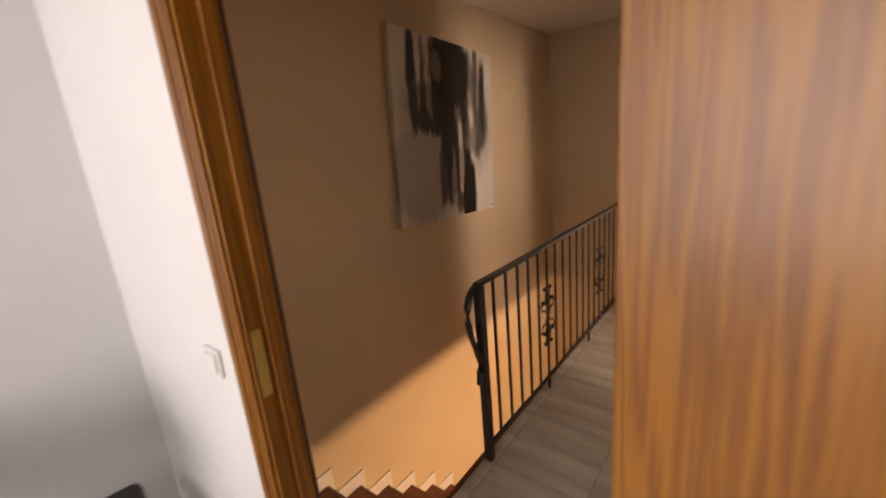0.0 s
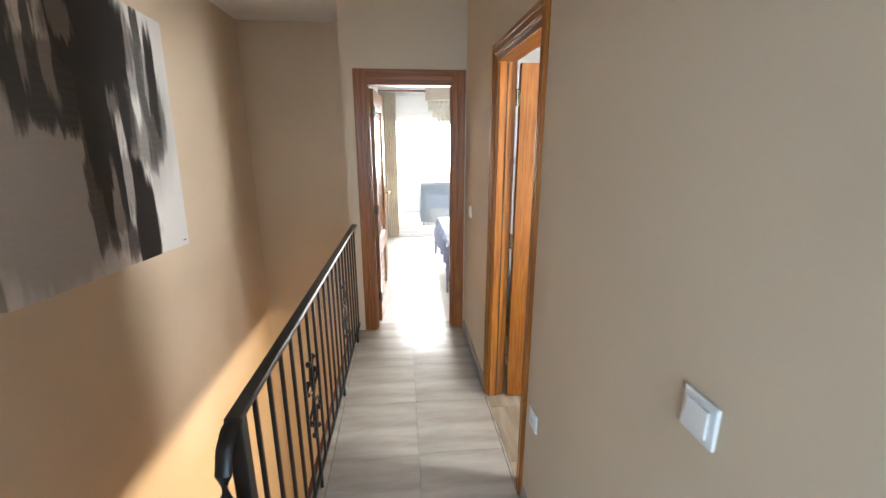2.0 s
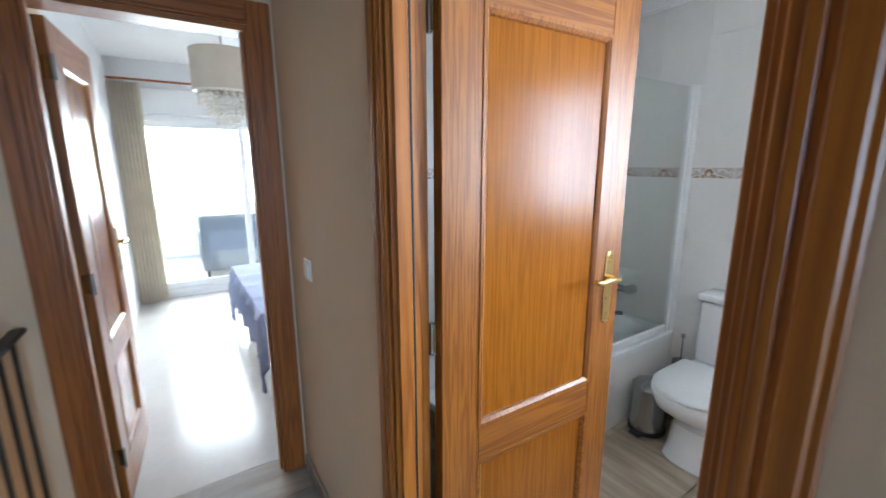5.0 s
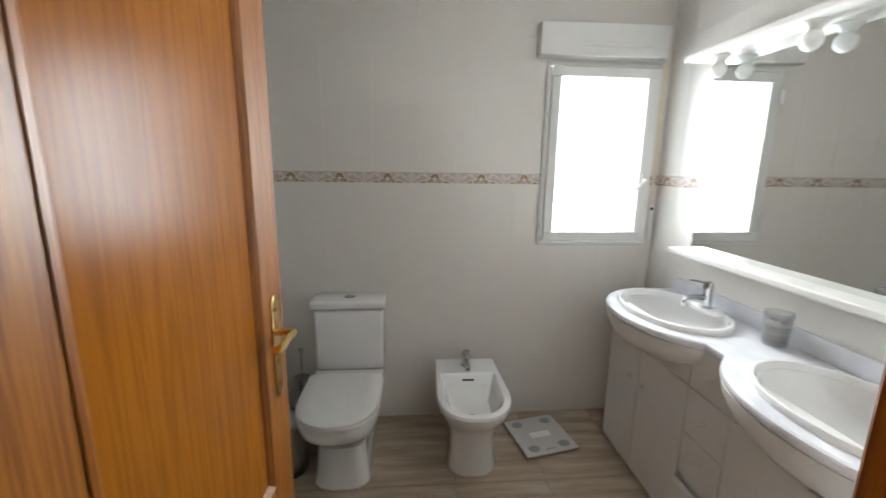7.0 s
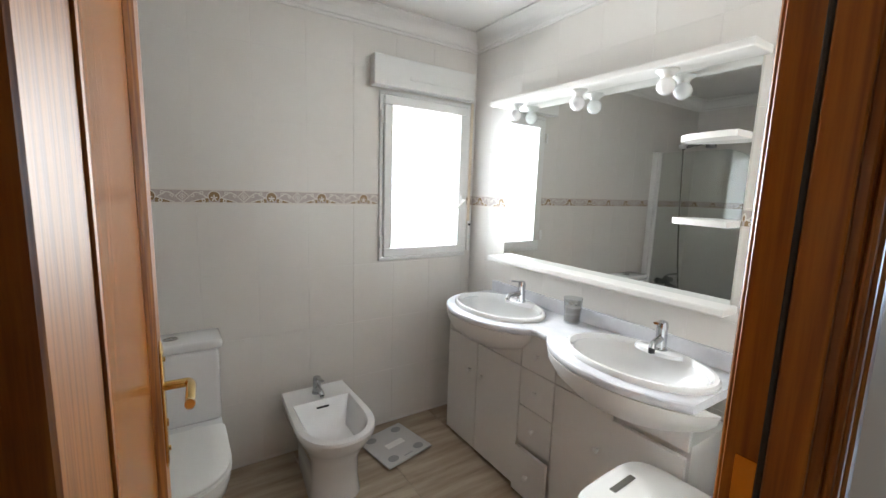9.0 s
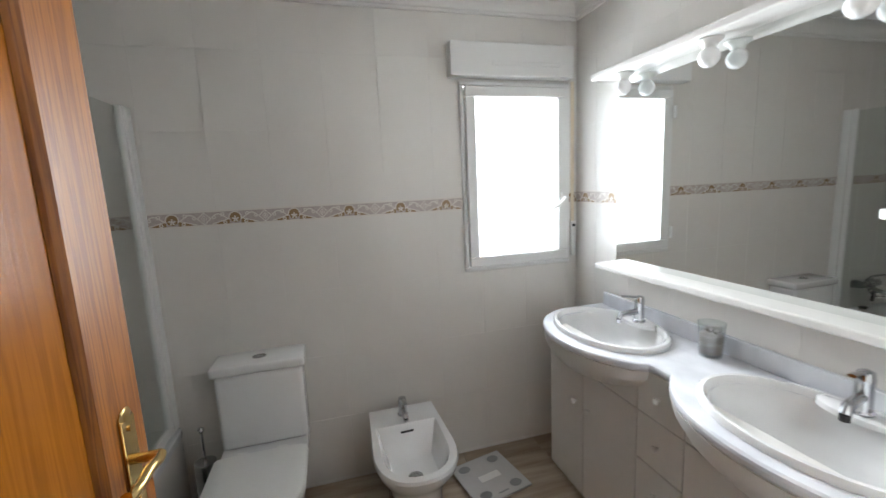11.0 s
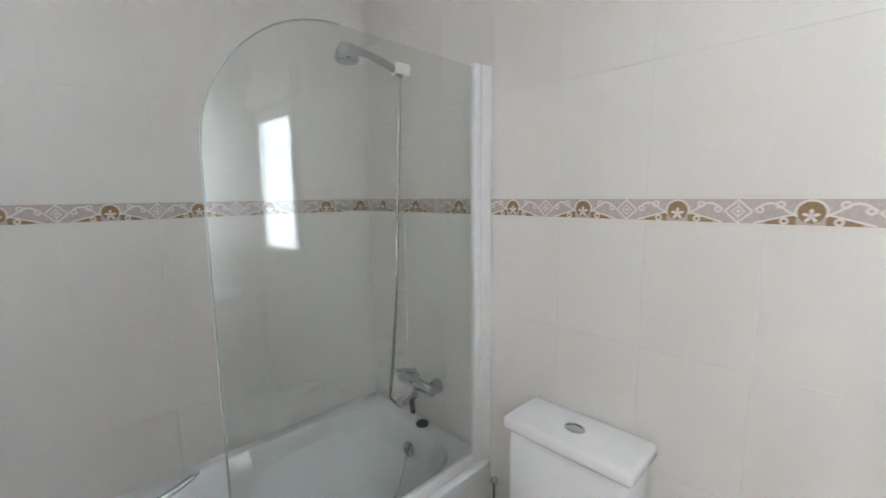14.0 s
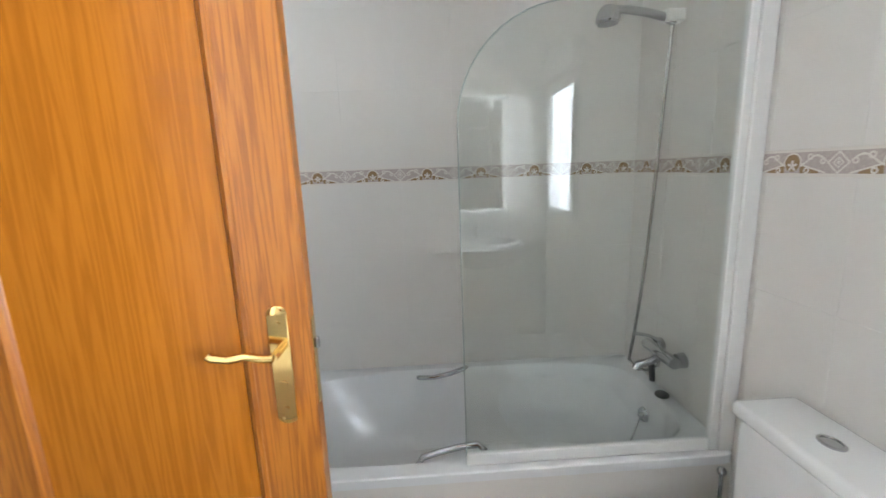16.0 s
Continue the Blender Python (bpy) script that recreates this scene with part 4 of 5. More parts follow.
def toilet_brush():
    b = thing("toilet_brush", "chrome toilet brush in its holder by the toilet", "toilet brush", pose(1.98, -0.80, 0))
    part("holder", lathe(bmesh.new(), (0, 0, 0), [(0.045, 0), (0.047, 0.01), (0.045, 0.35), (0.04, 0.352)], 20), STEEL, b, "", True)
    part("stick", rod(bmesh.new(), (0, 0, 0.352), (0, 0, 0.50), 0.006, n=8), CHROME, b)
    part("knob", ball(bmesh.new(), (0, 0, 0.505), 0.014), CHROME, b)


toilet_brush()


def scales():
    s = thing("bathroom_scale", "square silver glass bathroom scale lying on the floor", "scale", pose(1.862, -2.125, 0, 0, 0, 12))
    for x in (-0.11, 0.11):
        for y in (-0.11, 0.11):
            part("foot", rod(bmesh.new(), (x, y, 0), (x, y, 0.014), 0.018), BLACK, s)
    top = part("platform", box(bmesh.new(), -0.155, -0.155, 0.0145, 0.155, 0.155, 0.026, 0.004, 2), SCALEGLASS, s, "silvery glass platform")
    for x in (-0.105, 0.105):
        for y in (-0.09, 0.09):
            bm = lathe(bmesh.new(), (x, y, 0.0262), [(0.033, 0), (0.031, 0.001)], 18, 0.8, 1)
            part("contact_pad", bm, GREYPAD, top, "grey metal pad")
    part("display", box(bmesh.new(), -0.025, -0.06, 0.0262, 0.02, 0.06, 0.0268), PLASTIC, top, "pale display")
    part("print_bar", box(bmesh.new(), -0.13, -0.03, 0.0262, -0.122, 0.03, 0.0266), GREYPAD, top)


scales()

# ---- bathroom: washstand ----
CZ = 0.875                   # counter top
CF = -2.51                   # cabinet front
C1, C2, CYB = 1.531, 0.726, -2.577   # basin centres


def front(par, name, x0, x1, z0, z1, out=0.0, kx=None, kz=None):
    d = part(name, box(bmesh.new(), x0 + 0.0025, CF + out, z0 + 0.0025, x1 - 0.0025, CF + out + 0.018, z1 - 0.0025, 0.002), LACQ, par, "white lacquered front")
    if kx is not None:
        bm = rod(bmesh.new(), (kx, CF + out + 0.018, kz), (kx, CF + out + 0.030, kz), 0.006, n=10)
        ball(bm, (kx, CF + out + 0.036, kz), 0.013, 1, 0.7, 1, 12)
        part("knob", bm, PLASTIC, d, "round white knob", True)
    return d


ZB = 0.025


def cabinet(label, x0, x1):
    c = thing("vanity_cabinet", label, "cabinet", group="washstand cabinets")
    part("carcass", boxes((x0 + 0.001, BY0 + 0.03, ZB, x1 - 0.001, CF - 0.002, CZ - 0.19)), LACQ, c, "white lacquered carcass")
    part("plinth", boxes((x0 + 0.001, BY0 + 0.03, 0.0, x1 - 0.001, CF - 0.012, ZB - 0.001)), LACQ, c, "recessed white plinth")
    return c


ZT = CZ - 0.033
ZA, ZF = 0.668, 0.028        # top and foot of the doors
c = cabinet("white lacquered double-door washstand cabinet on the beige floor", 1.245, 1.87)
front(c, "door", 1.585, 1.87, ZF, ZA, 0, 1.640, 0.495)
front(c, "door", 1.245, 1.585, ZF, ZA, 0, 1.535, 0.495)
front(c, "apron_panel", 1.245, 1.87, ZA, ZT, 0)
c = cabinet("white lacquered drawer unit with slightly open bottom drawer", 1.03, 1.245)
for z0, z1, o in ((ZA, ZT, 0), (0.475, ZA, 0), (0.285, 0.475, 0), (ZF, 0.272, 0.024)):
    front(c, "drawer", 1.03, 1.245, z0, z1, o, 1.138, (z0 + z1) / 2)
c = cabinet("white lacquered washstand cabinet with ajar door front", 0.46, 1.03)
front(c, "door", 0.735, 1.03, ZF, ZA, 0, 0.79, 0.495)
front(c, "door", 0.46, 0.735, ZF, ZA - 0.012, 0.016, 0.67, 0.495)
front(c, "apron_panel", 0.46, 1.03, ZA, ZT, 0)


def counter_line(x):
    """The wavy front edge of the counter."""
    if x > C1:
        return CYB + 0.255 * math.sqrt(max(0.0, 1 - ((x - C1) / 0.338) ** 2))
    e = lambda c: max(0.0, 1 - ((x - c) / 0.355) ** 2)
    b1, b2 = e(C1) ** 0.75, e(C2) ** 0.75
    return CF + 0.025 + (CYB + 0.255 - CF - 0.025) * max(b1, b2)


def counter():
    t = thing("marble_counter", "white veined marble counter with a wavy front", "countertop")
    bm = bmesh.new()
    xs = [C1 + 0.338 * math.cos(math.pi / 2 * k / 20) for k in range(20)] + [C1 - (C1 - 0.43) * k / 50 for k in range(51)]
    # slab with two elliptical cut-outs left covered by the basins: built as strips behind and before the bowls
    top, bot = [], []
    for x in xs:
        yf = counter_line(x)
        cut = None
        for c in (C1, C2):
            d = 1 - ((x - c) / 0.256) ** 2
            if d > 0:
                cut = (CYB - 0.177 * math.sqrt(d), CYB + 0.177 * math.sqrt(d))
        cut = cut or (CYB, CYB)
        prof = [(BY0 + 0.002, 0), (cut[0], 0), (cut[1], 0), (yf - 0.012, 0), (yf - 0.003, -0.004), (yf, -0.012), (yf, -0.022), (yf - 0.004, -0.030), (yf - 0.014, -0.033), (cut[1], -0.033), (cut[0], -0.033), (BY0 + 0.002, -0.033)]
        top.append(([bm.verts.new((x, y, CZ + z)) for y, z in prof], cut[0] < cut[1]))
    n = len(top[0][0])
    for (a, ca), (b, cb) in zip(top, top[1:]):
        for k in range(n):
            if k in (1, 9) and ca and cb:
                continue
            try:
                bm.faces.new((a[k], a[(k + 1) % n], b[(k + 1) % n], b[k]))
            except ValueError:
                pass
    bm.faces.new(top[0][0]), bm.faces.new(top[-1][0])
    part("slab", bm, MARBLE, t, "", False)
    part("upstand", box(bmesh.new(), 0.435, BY0 + 0.002, CZ + 0.0005, 1.84, BY0 + 0.022, CZ + 0.07, 0.002), MARBLE, t, "marble upstand")
    for c in (C1, C2):
        # rounded apron under the counter's bulge
        rings = []
        for z, k in ((CZ - 0.034, 1.0), (CZ - 0.07, 0.97), (CZ - 0.11, 0.86), (CZ - 0.15, 0.62), (CZ - 0.178, 0.2)):
            ring = [(c - 0.345 * k, CF + 0.0185, z)]
            for i in range(13):
                u = -0.31 + 0.62 * i / 12
                ring.append((c + u * k, CF + 0.019 + (counter_line(c + u) - CF - 0.022) * k, z))
            ring.append((c + 0.345 * k, CF + 0.0185, z))
            rings.append(ring)
        part("apron", loft(bmesh.new(), rings), LACQ, t, "rounded white apron", True)


counter()


def basin(c):
    b = thing("wash_basin", "oval white inset basin in the marble counter", "basin", group="basins of the washstand")
    prof = [(1.0, 0.0005), (1.0, 0.012), (0.975, 0.020), (0.93, 0.021), (0.90, 0.012), (0.86, -0.02), (0.76, -0.08), (0.55, -0.125), (0.2, -0.145), (0.09, -0.147)]
    rings = [[(c + 0.292 * r * math.cos(k * math.tau / 40), CYB + 0.205 * r * math.sin(k * math.tau / 40) + 0.012 * (1 - r), CZ + z) for k in range(40)] for r, z in prof]
    part("bowl", loft(bmesh.new(), rings, (False, True)), PORC, b, "", True)
    part("drain", lathe(bmesh.new(), (c, CYB + 0.012, CZ - 0.1465), [(0.026, 0), (0.024, 0.004), (0.006, 0.005)], 16), CHROME, b, "chrome drain", True)
    part("tap_ledge", lathe(bmesh.new(), (c, CYB - 0.165, CZ + 0.0008), [(0.075, 0), (0.073, 0.015), (0.065, 0.019), (0.0, 0.019)], 24, 1.3, 0.62, (True, False)), PORC, b, "", True)
    part("print_bar", box(bmesh.new(), c + 0.06, CYB - 0.172, CZ + 0.0203, c + 0.08, CYB - 0.168, CZ + 0.0207), GREYPAD, b, "tiny grey print")


for cx in (C1, C2):
    basin(cx)
mixer("basin_tap", "chrome lever tap at the basin by the window", pose(C1 - 0.02, CYB - 0.150, CZ + 0.019, 0, 0, -82), 0.12, 0.085)
mixer("basin_tap", "chrome lever tap with dark spout end at the basin", pose(C2 - 0.01, CYB - 0.158, CZ + 0.019, 0, 0, -76), 0.12, 0.085, BLACK)


def tumbler():
    g_ = thing("glass_tumbler", "clear glass with layered grey sand and stones", "glass", pose(1.16, -2.735, CZ + 0.0005))
    part("tumbler", lathe(bmesh.new(), (0, 0, 0), [(0.038, 0), (0.046, 0.125), (0.043, 0.125), (0.036, 0.008)], 24), CUPGLASS, g_, "", True)
    part("sand", lathe(bmesh.new(), (0, 0, 0), [(0.034, 0.0095), (0.0395, 0.08), (0.02, 0.088)], 20), SAND, g_, "striped grey and white sand", True)
    bm = bmesh.new()
    for k in range(12):
        a = random.uniform(0, math.tau)
        r = random.uniform(0, 0.025)
        ball(bm, (r * math.cos(a), r * math.sin(a), 0.092 + random.uniform(0, 0.012)), 0.011, 1, 0.8, 0.7, 7)
    part("pebbles", bm, SAND, g_, "small grey pebbles", True)


tumbler()

# ---- bathroom: mirror ----
MX0, MX1, MZ0, MZ1 = 0.515, 1.75, 1.122, 1.985


def mirror():
    m = thing("wall_mirror", "wide wall mirror with white shelf and light pelmet", "mirror")
    part("mirror_glass", boxes((MX0, BY0 + 0.0005, MZ0, MX1, BY0 + 0.018, MZ1)), MIRROR, m, "silvered mirror glass")
    part("shelf", box(bmesh.new(), MX0 - 0.02, BY0 + 0.0005, MZ0 - 0.030, MX1 + 0.04, BY0 + 0.112, MZ0 - 0.0005, 0.006, 2), LACQ, m, "white lacquered shelf")
    part("pelmet", box(bmesh.new(), MX0 - 0.02, BY0 + 0.0005, MZ1 + 0.0005, MX1 + 0.05, BY0 + 0.140, MZ1 + 0.030, 0.006, 2), LACQ, m, "white light pelmet")
    for z in (1.405, 1.712):
        bm = bmesh.new()
        prof = [(MX0 + 0.001, 0.019)] + [(MX0 + 0.001 + 0.225 * math.cos(a), 0.019 + 0.110 * math.sin(a) ** 0.7) for a in (1.57, 1.3, 1.05, 0.8, 0.55, 0.3, 0.12)] + [(MX0 + 0.226, 0.019)]
        loft(bm, [[(x, BY0 + y, z + h) for x, y in prof] for h in (0, 0.022)])
        part("side_shelf", bm, LACQ, m, "small white rounded shelf")
    for x in (1.645, 1.222, 0.803):
        f = thing("mirror_light", "opal globe bulb on the pelmet, switched off", "lamp", pose(x, BY0 + 0.080, MZ1), group="bulbs over the mirror")
        part("lamp_socket", lathe(bmesh.new(), (0, 0, -0.03), [(0.021, 0), (0.024, 0.012), (0.042, 0.026), (0.042, 0.0298)], 18), PLASTIC, f, "white lamp socket", True)
        part("bulb", ball(bmesh.new(), (0, 0, -0.058), 0.034, n=18), BULB, f, "opal glass bulb", True)


mirror()


def bath_window():
    w = thing("window_1", "white framed frosted casement window with shutter box", "window", kind="structure")
    X = BX1
    a0, a1, b0, b1 = -2.758, -2.122, 1.067, 2.055
    fr = lambda y0, y1, z0, z1, x0, x1: box(bmesh.new(), x0, y0, z0, x1, y1, z1, 0.004)
    k = 0.022
    for r in ((a0, a1, b0, b0 + k), (a0, a1, b1 - k, b1), (a0, a0 + k, b0 + k + 0.0005, b1 - k - 0.0005), (a1 - k, a1, b0 + k + 0.0005, b1 - k - 0.0005)):
        part("frame", fr(*r, X - 0.012, X + 0.06), ALU, w, "white fixed frame")
    s0, s1, t0, t1 = a0 + k + 0.004, a1 - k - 0.004, b0 + k + 0.004, b1 - k - 0.004
    q = 0.052
    for r in ((s0, s1, t0, t0 + q), (s0, s1, t1 - q, t1), (s0, s0 + q, t0 + q + 0.0005, t1 - q - 0.0005), (s1 - q, s1, t0 + q + 0.0005, t1 - q - 0.0005)):
        part("sash", fr(*r, X - 0.028, X + 0.03), ALU, w, "white casement sash")
    pane = part("pane", boxes((X + 0.0, s0 + q - 0.004, t0 + q - 0.004, X + 0.006, s1 - q + 0.004, t1 - q + 0.004)), FROST, w, "frosted glass pane")
    pane.visible_shadow = False
    for z in (b0 + 0.12, b1 - 0.15):
        part("hinge", rod(bmesh.new(), (X - 0.032, a1 - 0.004, z - 0.035), (X - 0.032, a1 - 0.004, z + 0.035), 0.010), ALU, w, "white hinge", True)
    bm = box(bmesh.new(), X - 0.040, s0 + 0.012, 1.40, X - 0.0285, s0 + 0.040, 1.47, 0.003)
    tube(bm, [(X - 0.040, s0 + 0.026, 1.44), (X - 0.062, s0 + 0.028, 1.44), (X - 0.066, s0 + 0.06, 1.41), (X - 0.066, s0 + 0.115, 1.375)], 0.010, 10, 0.8)
    part("handle", bm, ALU, w, "white lever handle", True)
    bx = thing("shutter_box", "white roller shutter box above the window", "shutter box", kind="structure")
    part("housing", box(bmesh.new(), X - 0.075, -2.745, b1 + 0.012, X - 0.0005, -2.062, 2.228, 0.006, 2), ALU, bx, "white shutter housing")
    part("grip_moulding", box(bmesh.new(), X - 0.081, -2.66, b1 + 0.060, X - 0.0755, -2.28, b1 + 0.080, 0.002), ALU, bx)
    st = thing("shutter_strap", "beige shutter strap with winder beside the window", "strap", kind="structure")
    part("strap", boxes((X - 0.006, -2.790, 1.30, X - 0.0015, -2.772, b1 + 0.01)), CURTAIN, st, "beige woven strap")
    part("winder", box(bmesh.new(), X - 0.016, -2.799, 1.10, X - 0.0005, -2.768, 1.30, 0.004), ALU, st, "pale winder plate")
    part("winder_slot", box(bmesh.new(), X - 0.018, -2.792, 1.27, X - 0.0162, -2.774, 1.285), BLACK, st)


bath_window()
setting("outer_window_reveal", boxes((BX1 + 0.25, -3.0, 0.7, BX1 + 0.27, -1.9, 0.98)), RENDERW, "pale outer sill below the bathroom window", "trim")


def hamper():
    h = thing("laundry_hamper", "white plastic laundry hamper with closed lid", "laundry hamper", pose(0.40, -2.282, 0, 0, 0, 3))

    def ring(a, b, z, p=4.5, n=36):
        return [(a * math.copysign(abs(math.cos(k * math.tau / n)) ** (2 / p), math.cos(k * math.tau / n)), b * math.copysign(abs(math.sin(k * math.tau / n)) ** (2 / p), math.sin(k * math.tau / n)), z) for k in range(n)]
    part("body", loft(bmesh.new(), [ring(0.165, 0.145, 0), ring(0.17, 0.15, 0.01), ring(0.205, 0.185, 0.53), ring(0.21, 0.19, 0.535)]), PLASTIC, h, "tapered white plastic body", True)
    lid = part("lid", loft(bmesh.new(), [ring(0.218, 0.198, 0.5365), ring(0.222, 0.202, 0.545), ring(0.220, 0.200, 0.572), ring(0.205, 0.185, 0.588), ring(0.12, 0.10, 0.594)]), PLASTIC, h, "rounded white lid", True)
    part("grip_slot", box(bmesh.new(), 0.135, -0.060, 0.584, 0.157, 0.060, 0.5955, 0.002), STEEL, lid, "grey lid grip")


hamper()

# ---- bedroom and terrace ----
def bed():
    b = thing("bed", "bed with white linen and a grey-blue throw", "bed", pose(0.0, 0.85, 0))
    part("base", box(bmesh.new(), 0.05, 0.05, 0.0, 2.0, 1.45, 0.30, 0.01), LINEN, b, "white valance base")
    part("mattress", box(bmesh.new(), 0.02, 0.02, 0.302, 2.02, 1.48, 0.53, 0.05, 3), LINEN, b, "white mattress", True)
    part("headboard", box(bmesh.new(), 2.03, -0.05, 0, 2.10, 1.55, 1.1, 0.01), PINE, b, "pine headboard")
    # throw draped over the foot
    bm = bmesh.new()
    nu, nv = 40, 26
    grid = []
    for i in range(nu + 1):
        row = []
        v = -0.36 + 2.2 * i / nu
        for j in range(nv + 1):
            u = j / nv * 1.05
            y = min(max(v, -0.03), 1.52)
            zd = max(0.0, -v - 0.03) + max(0.0, v - 1.52)
            x = -0.035 + max(0, u - 0.32)
            zx = max(0.0, 0.32 - u)
            fold = 0.016 * math.sin(v * 19 + u * 4) + 0.012 * math.sin(v * 37 + 1.3)
            out = fold * (1 if zx > 0 else 0.35)
            row.append(bm.verts.new((x - (out if zx else 0) - (0.012 if zx else 0), y + (fold if zd else 0) - (0.012 if v < 0 else 0), 0.552 - zx * 1.0 - zd * 0.9 + (out if not zx else 0))))
        grid.append(row)
    for i in range(nu):
        for j in range(nv):
            bm.faces.new((grid[i][j], grid[i + 1][j], grid[i + 1][j + 1], grid[i][j + 1]))
    th = tagged(obj("bed_throw", bm, FABRIC, True), "grey-blue cotton throw draped over the bed's foot", "blanket")
    th.matrix_basis = pose(0.0, 0.85, 0)
    sm = th.modifiers.new("thickness", "SOLIDIFY")
    sm.thickness = 0.012


bed()


def pendant():
    p = thing("pendant_lamp", "pendant lamp with beige drum shade and pearly drops", "pendant lamp", pose(0.03, 1.95, 2.06))
    part("shade", lathe(bmesh.new(), (0, 0, 0), [(0.235, 0), (0.235, 0.30), (0.23, 0.30), (0.23, 0)], 36, caps=(False, False)), SHADEMAT, p, "beige fabric drum shade", True)
    part("rim", lathe(bmesh.new(), (0, 0, -0.012), [(0.24, 0), (0.24, 0.012), (0.19, 0.012), (0.19, 0)], 36, caps=(False, False)), CAPIZ, p)
    part("cord", rod(bmesh.new(), (0, 0, 0.1), (0, 0, HR - 2.065), 0.006, n=8), PLASTIC, p)
    part("ceiling_cap", rod(bmesh.new(), (0, 0, HR - 2.09), (0, 0, HR - 2.061), 0.05, n=20), PLASTIC, p)
    for r, z0, n in ((0.19, -0.10, 22), (0.135, -0.18, 16), (0.075, -0.25, 10)):
        for k in range(n):
            a = math.tau * k / n
            bm = bmesh.new()
            for j in range(4):
                ball(bm, (r * math.cos(a), r * math.sin(a), z0 + j * 0.032), 0.017, 1, 1, 0.9, 7)
            part("drop_string", bm, CAPIZ, p, "", True)


pendant()


def curtain():
    c = thing("curtain", "cream curtain hanging beside the glass door", "curtain")
    bm = bmesh.new()
    n = 40
    rings = []
    for z in (0.03, 0.8, 1.6, 2.3):
        row = []
        for k in range(n + 1):
            x = -0.84 + 0.26 * k / n
            row.append(bm.verts.new((x, BEDY - 0.14 + 0.035 * math.sin(k * 1.25) * (1 - 0.15 * z / 2.3), z)))
        rings.append(row)
    for a, b in zip(rings, rings[1:]):
        for k in range(n):
            bm.faces.new((a[k], a[k + 1], b[k + 1], b[k]))
    cl = part("cloth", bm, CURTAIN, c, "pleated cream cloth", True)
    sm = cl.modifiers.new("thickness", "SOLIDIFY")
    sm.thickness = 0.004
    part("rod", rod(bmesh.new(), (-0.84, BEDY - 0.14, 2.33), (2.4, BEDY - 0.14, 2.33), 0.012), DARKPINE, c, "thin curtain rod")


curtain()


def glass_door():
    w = thing("window_2", "white framed sliding glass door to the terrace", "window", kind="structure")
    y = BEDY + 0.06
    for x0, x1, z0, z1 in ((-0.72, 2.3, 0.05, 0.10), (-0.72, 2.3, 1.95, 2.0), (-0.72, -0.66, 0.10, 1.95), (2.24, 2.3, 0.10, 1.95)):
        part("window_frame", box(bmesh.new(), x0 + 0.001, y - 0.05, z0, x1 - 0.001, y + 0.05, z1, 0.004), ALU, w)
    for k, (x0, x1) in enumerate(((-0.66, 0.36), (0.30, 1.32), (1.26, 2.24))):
        yy = y + (0.02 if k % 2 else -0.02)
        s = part("sash", boxes((x0, yy - 0.016, 0.10, x0 + 0.055, yy + 0.016, 1.95), (x1 - 0.055, yy - 0.016, 0.10, x1, yy + 0.016, 1.95), (x0 + 0.055, yy - 0.016, 0.10, x1 - 0.055, yy + 0.016, 0.17), (x0 + 0.055, yy - 0.016, 1.89, x1 - 0.055, yy + 0.016, 1.95)), ALU, w, "white sliding sash")
        pn = part("pane", boxes((x0 + 0.055, yy - 0.003, 0.17, x1 - 0.055, yy + 0.003, 1.89)), GLASS, s)
        pn.visible_shadow = False
    b = thing("shutter_box", "long white shutter box above the glass door", "shutter box", kind="structure")
    part("housing", box(bmesh.new(), -0.60, BEDY - 0.03, 2.02, 2.29, BEDY - 0.0005, 2.28, 0.006), ALU, b)


glass_door()


def armchair(m):
    a = thing("terrace_armchair", "dark grey woven terrace armchair with pale cushion", "armchair", m, group="chairs on the terrace")
    part("seat", box(bmesh.new(), -0.36, -0.36, 0.12, 0.36, 0.36, 0.34, 0.03, 2), RATTAN, a, "", True)
    part("backrest", box(bmesh.new(), -0.40, 0.34, 0.10, 0.40, 0.44, 0.86, 0.03, 2), RATTAN, a, "", True)
    for x in (-0.40, 0.31):
        part("armrest", box(bmesh.new(), x, -0.38, 0.10, x + 0.09, 0.338, 0.60, 0.03, 2), RATTAN, a, "", True)
    part("cushion", box(bmesh.new(), -0.30, -0.34, 0.342, 0.30, 0.32, 0.46, 0.045, 3), FABRIC, a, "blue-grey cushion", True)
    for x in (-0.34, 0.34):
        for y in (-0.34, 0.38):
            part("leg", rod(bmesh.new(), (x, y, 0), (x, y, 0.13), 0.02), IRON, a)
    return a


first = armchair(pose(0.22, 4.75, -0.02, 0, 0, 180))
copy_thing(first, pose(1.12, 4.75, -0.02, 0, 0, 180))


def desk_chair():
    c = thing("office_chair", "black office chair in the start room", "chair", pose(-1.55, -3.86, 0, 0, 0, 172))
    part("seat", box(bmesh.new(), -0.24, -0.24, 0.38, 0.24, 0.24, 0.45, 0.03, 3), BLACK, c, "", True)
    part("backrest", box(bmesh.new(), -0.22, 0.20, 0.60, 0.22, 0.26, 0.90, 0.03, 3), BLACK, c, "", True)
    part("back_stem", box(bmesh.new(), -0.03, 0.23, 0.40, 0.03, 0.275, 0.75, 0.005), BLACK, c)
    part("column", rod(bmesh.new(), (0, 0, 0.08), (0, 0, 0.38), 0.028), STEEL, c)
    for k in range(5):
        a = k * math.tau / 5
        leg = part("leg", tube(bmesh.new(), [(0, 0, 0.10), (0.28 * math.cos(a), 0.28 * math.sin(a), 0.07)], 0.022), BLACK, c)
        part("castor", ball(bmesh.new(), (0.28 * math.cos(a), 0.28 * math.sin(a), 0.028), 0.028, n=10), BLACK, leg)


desk_chair()

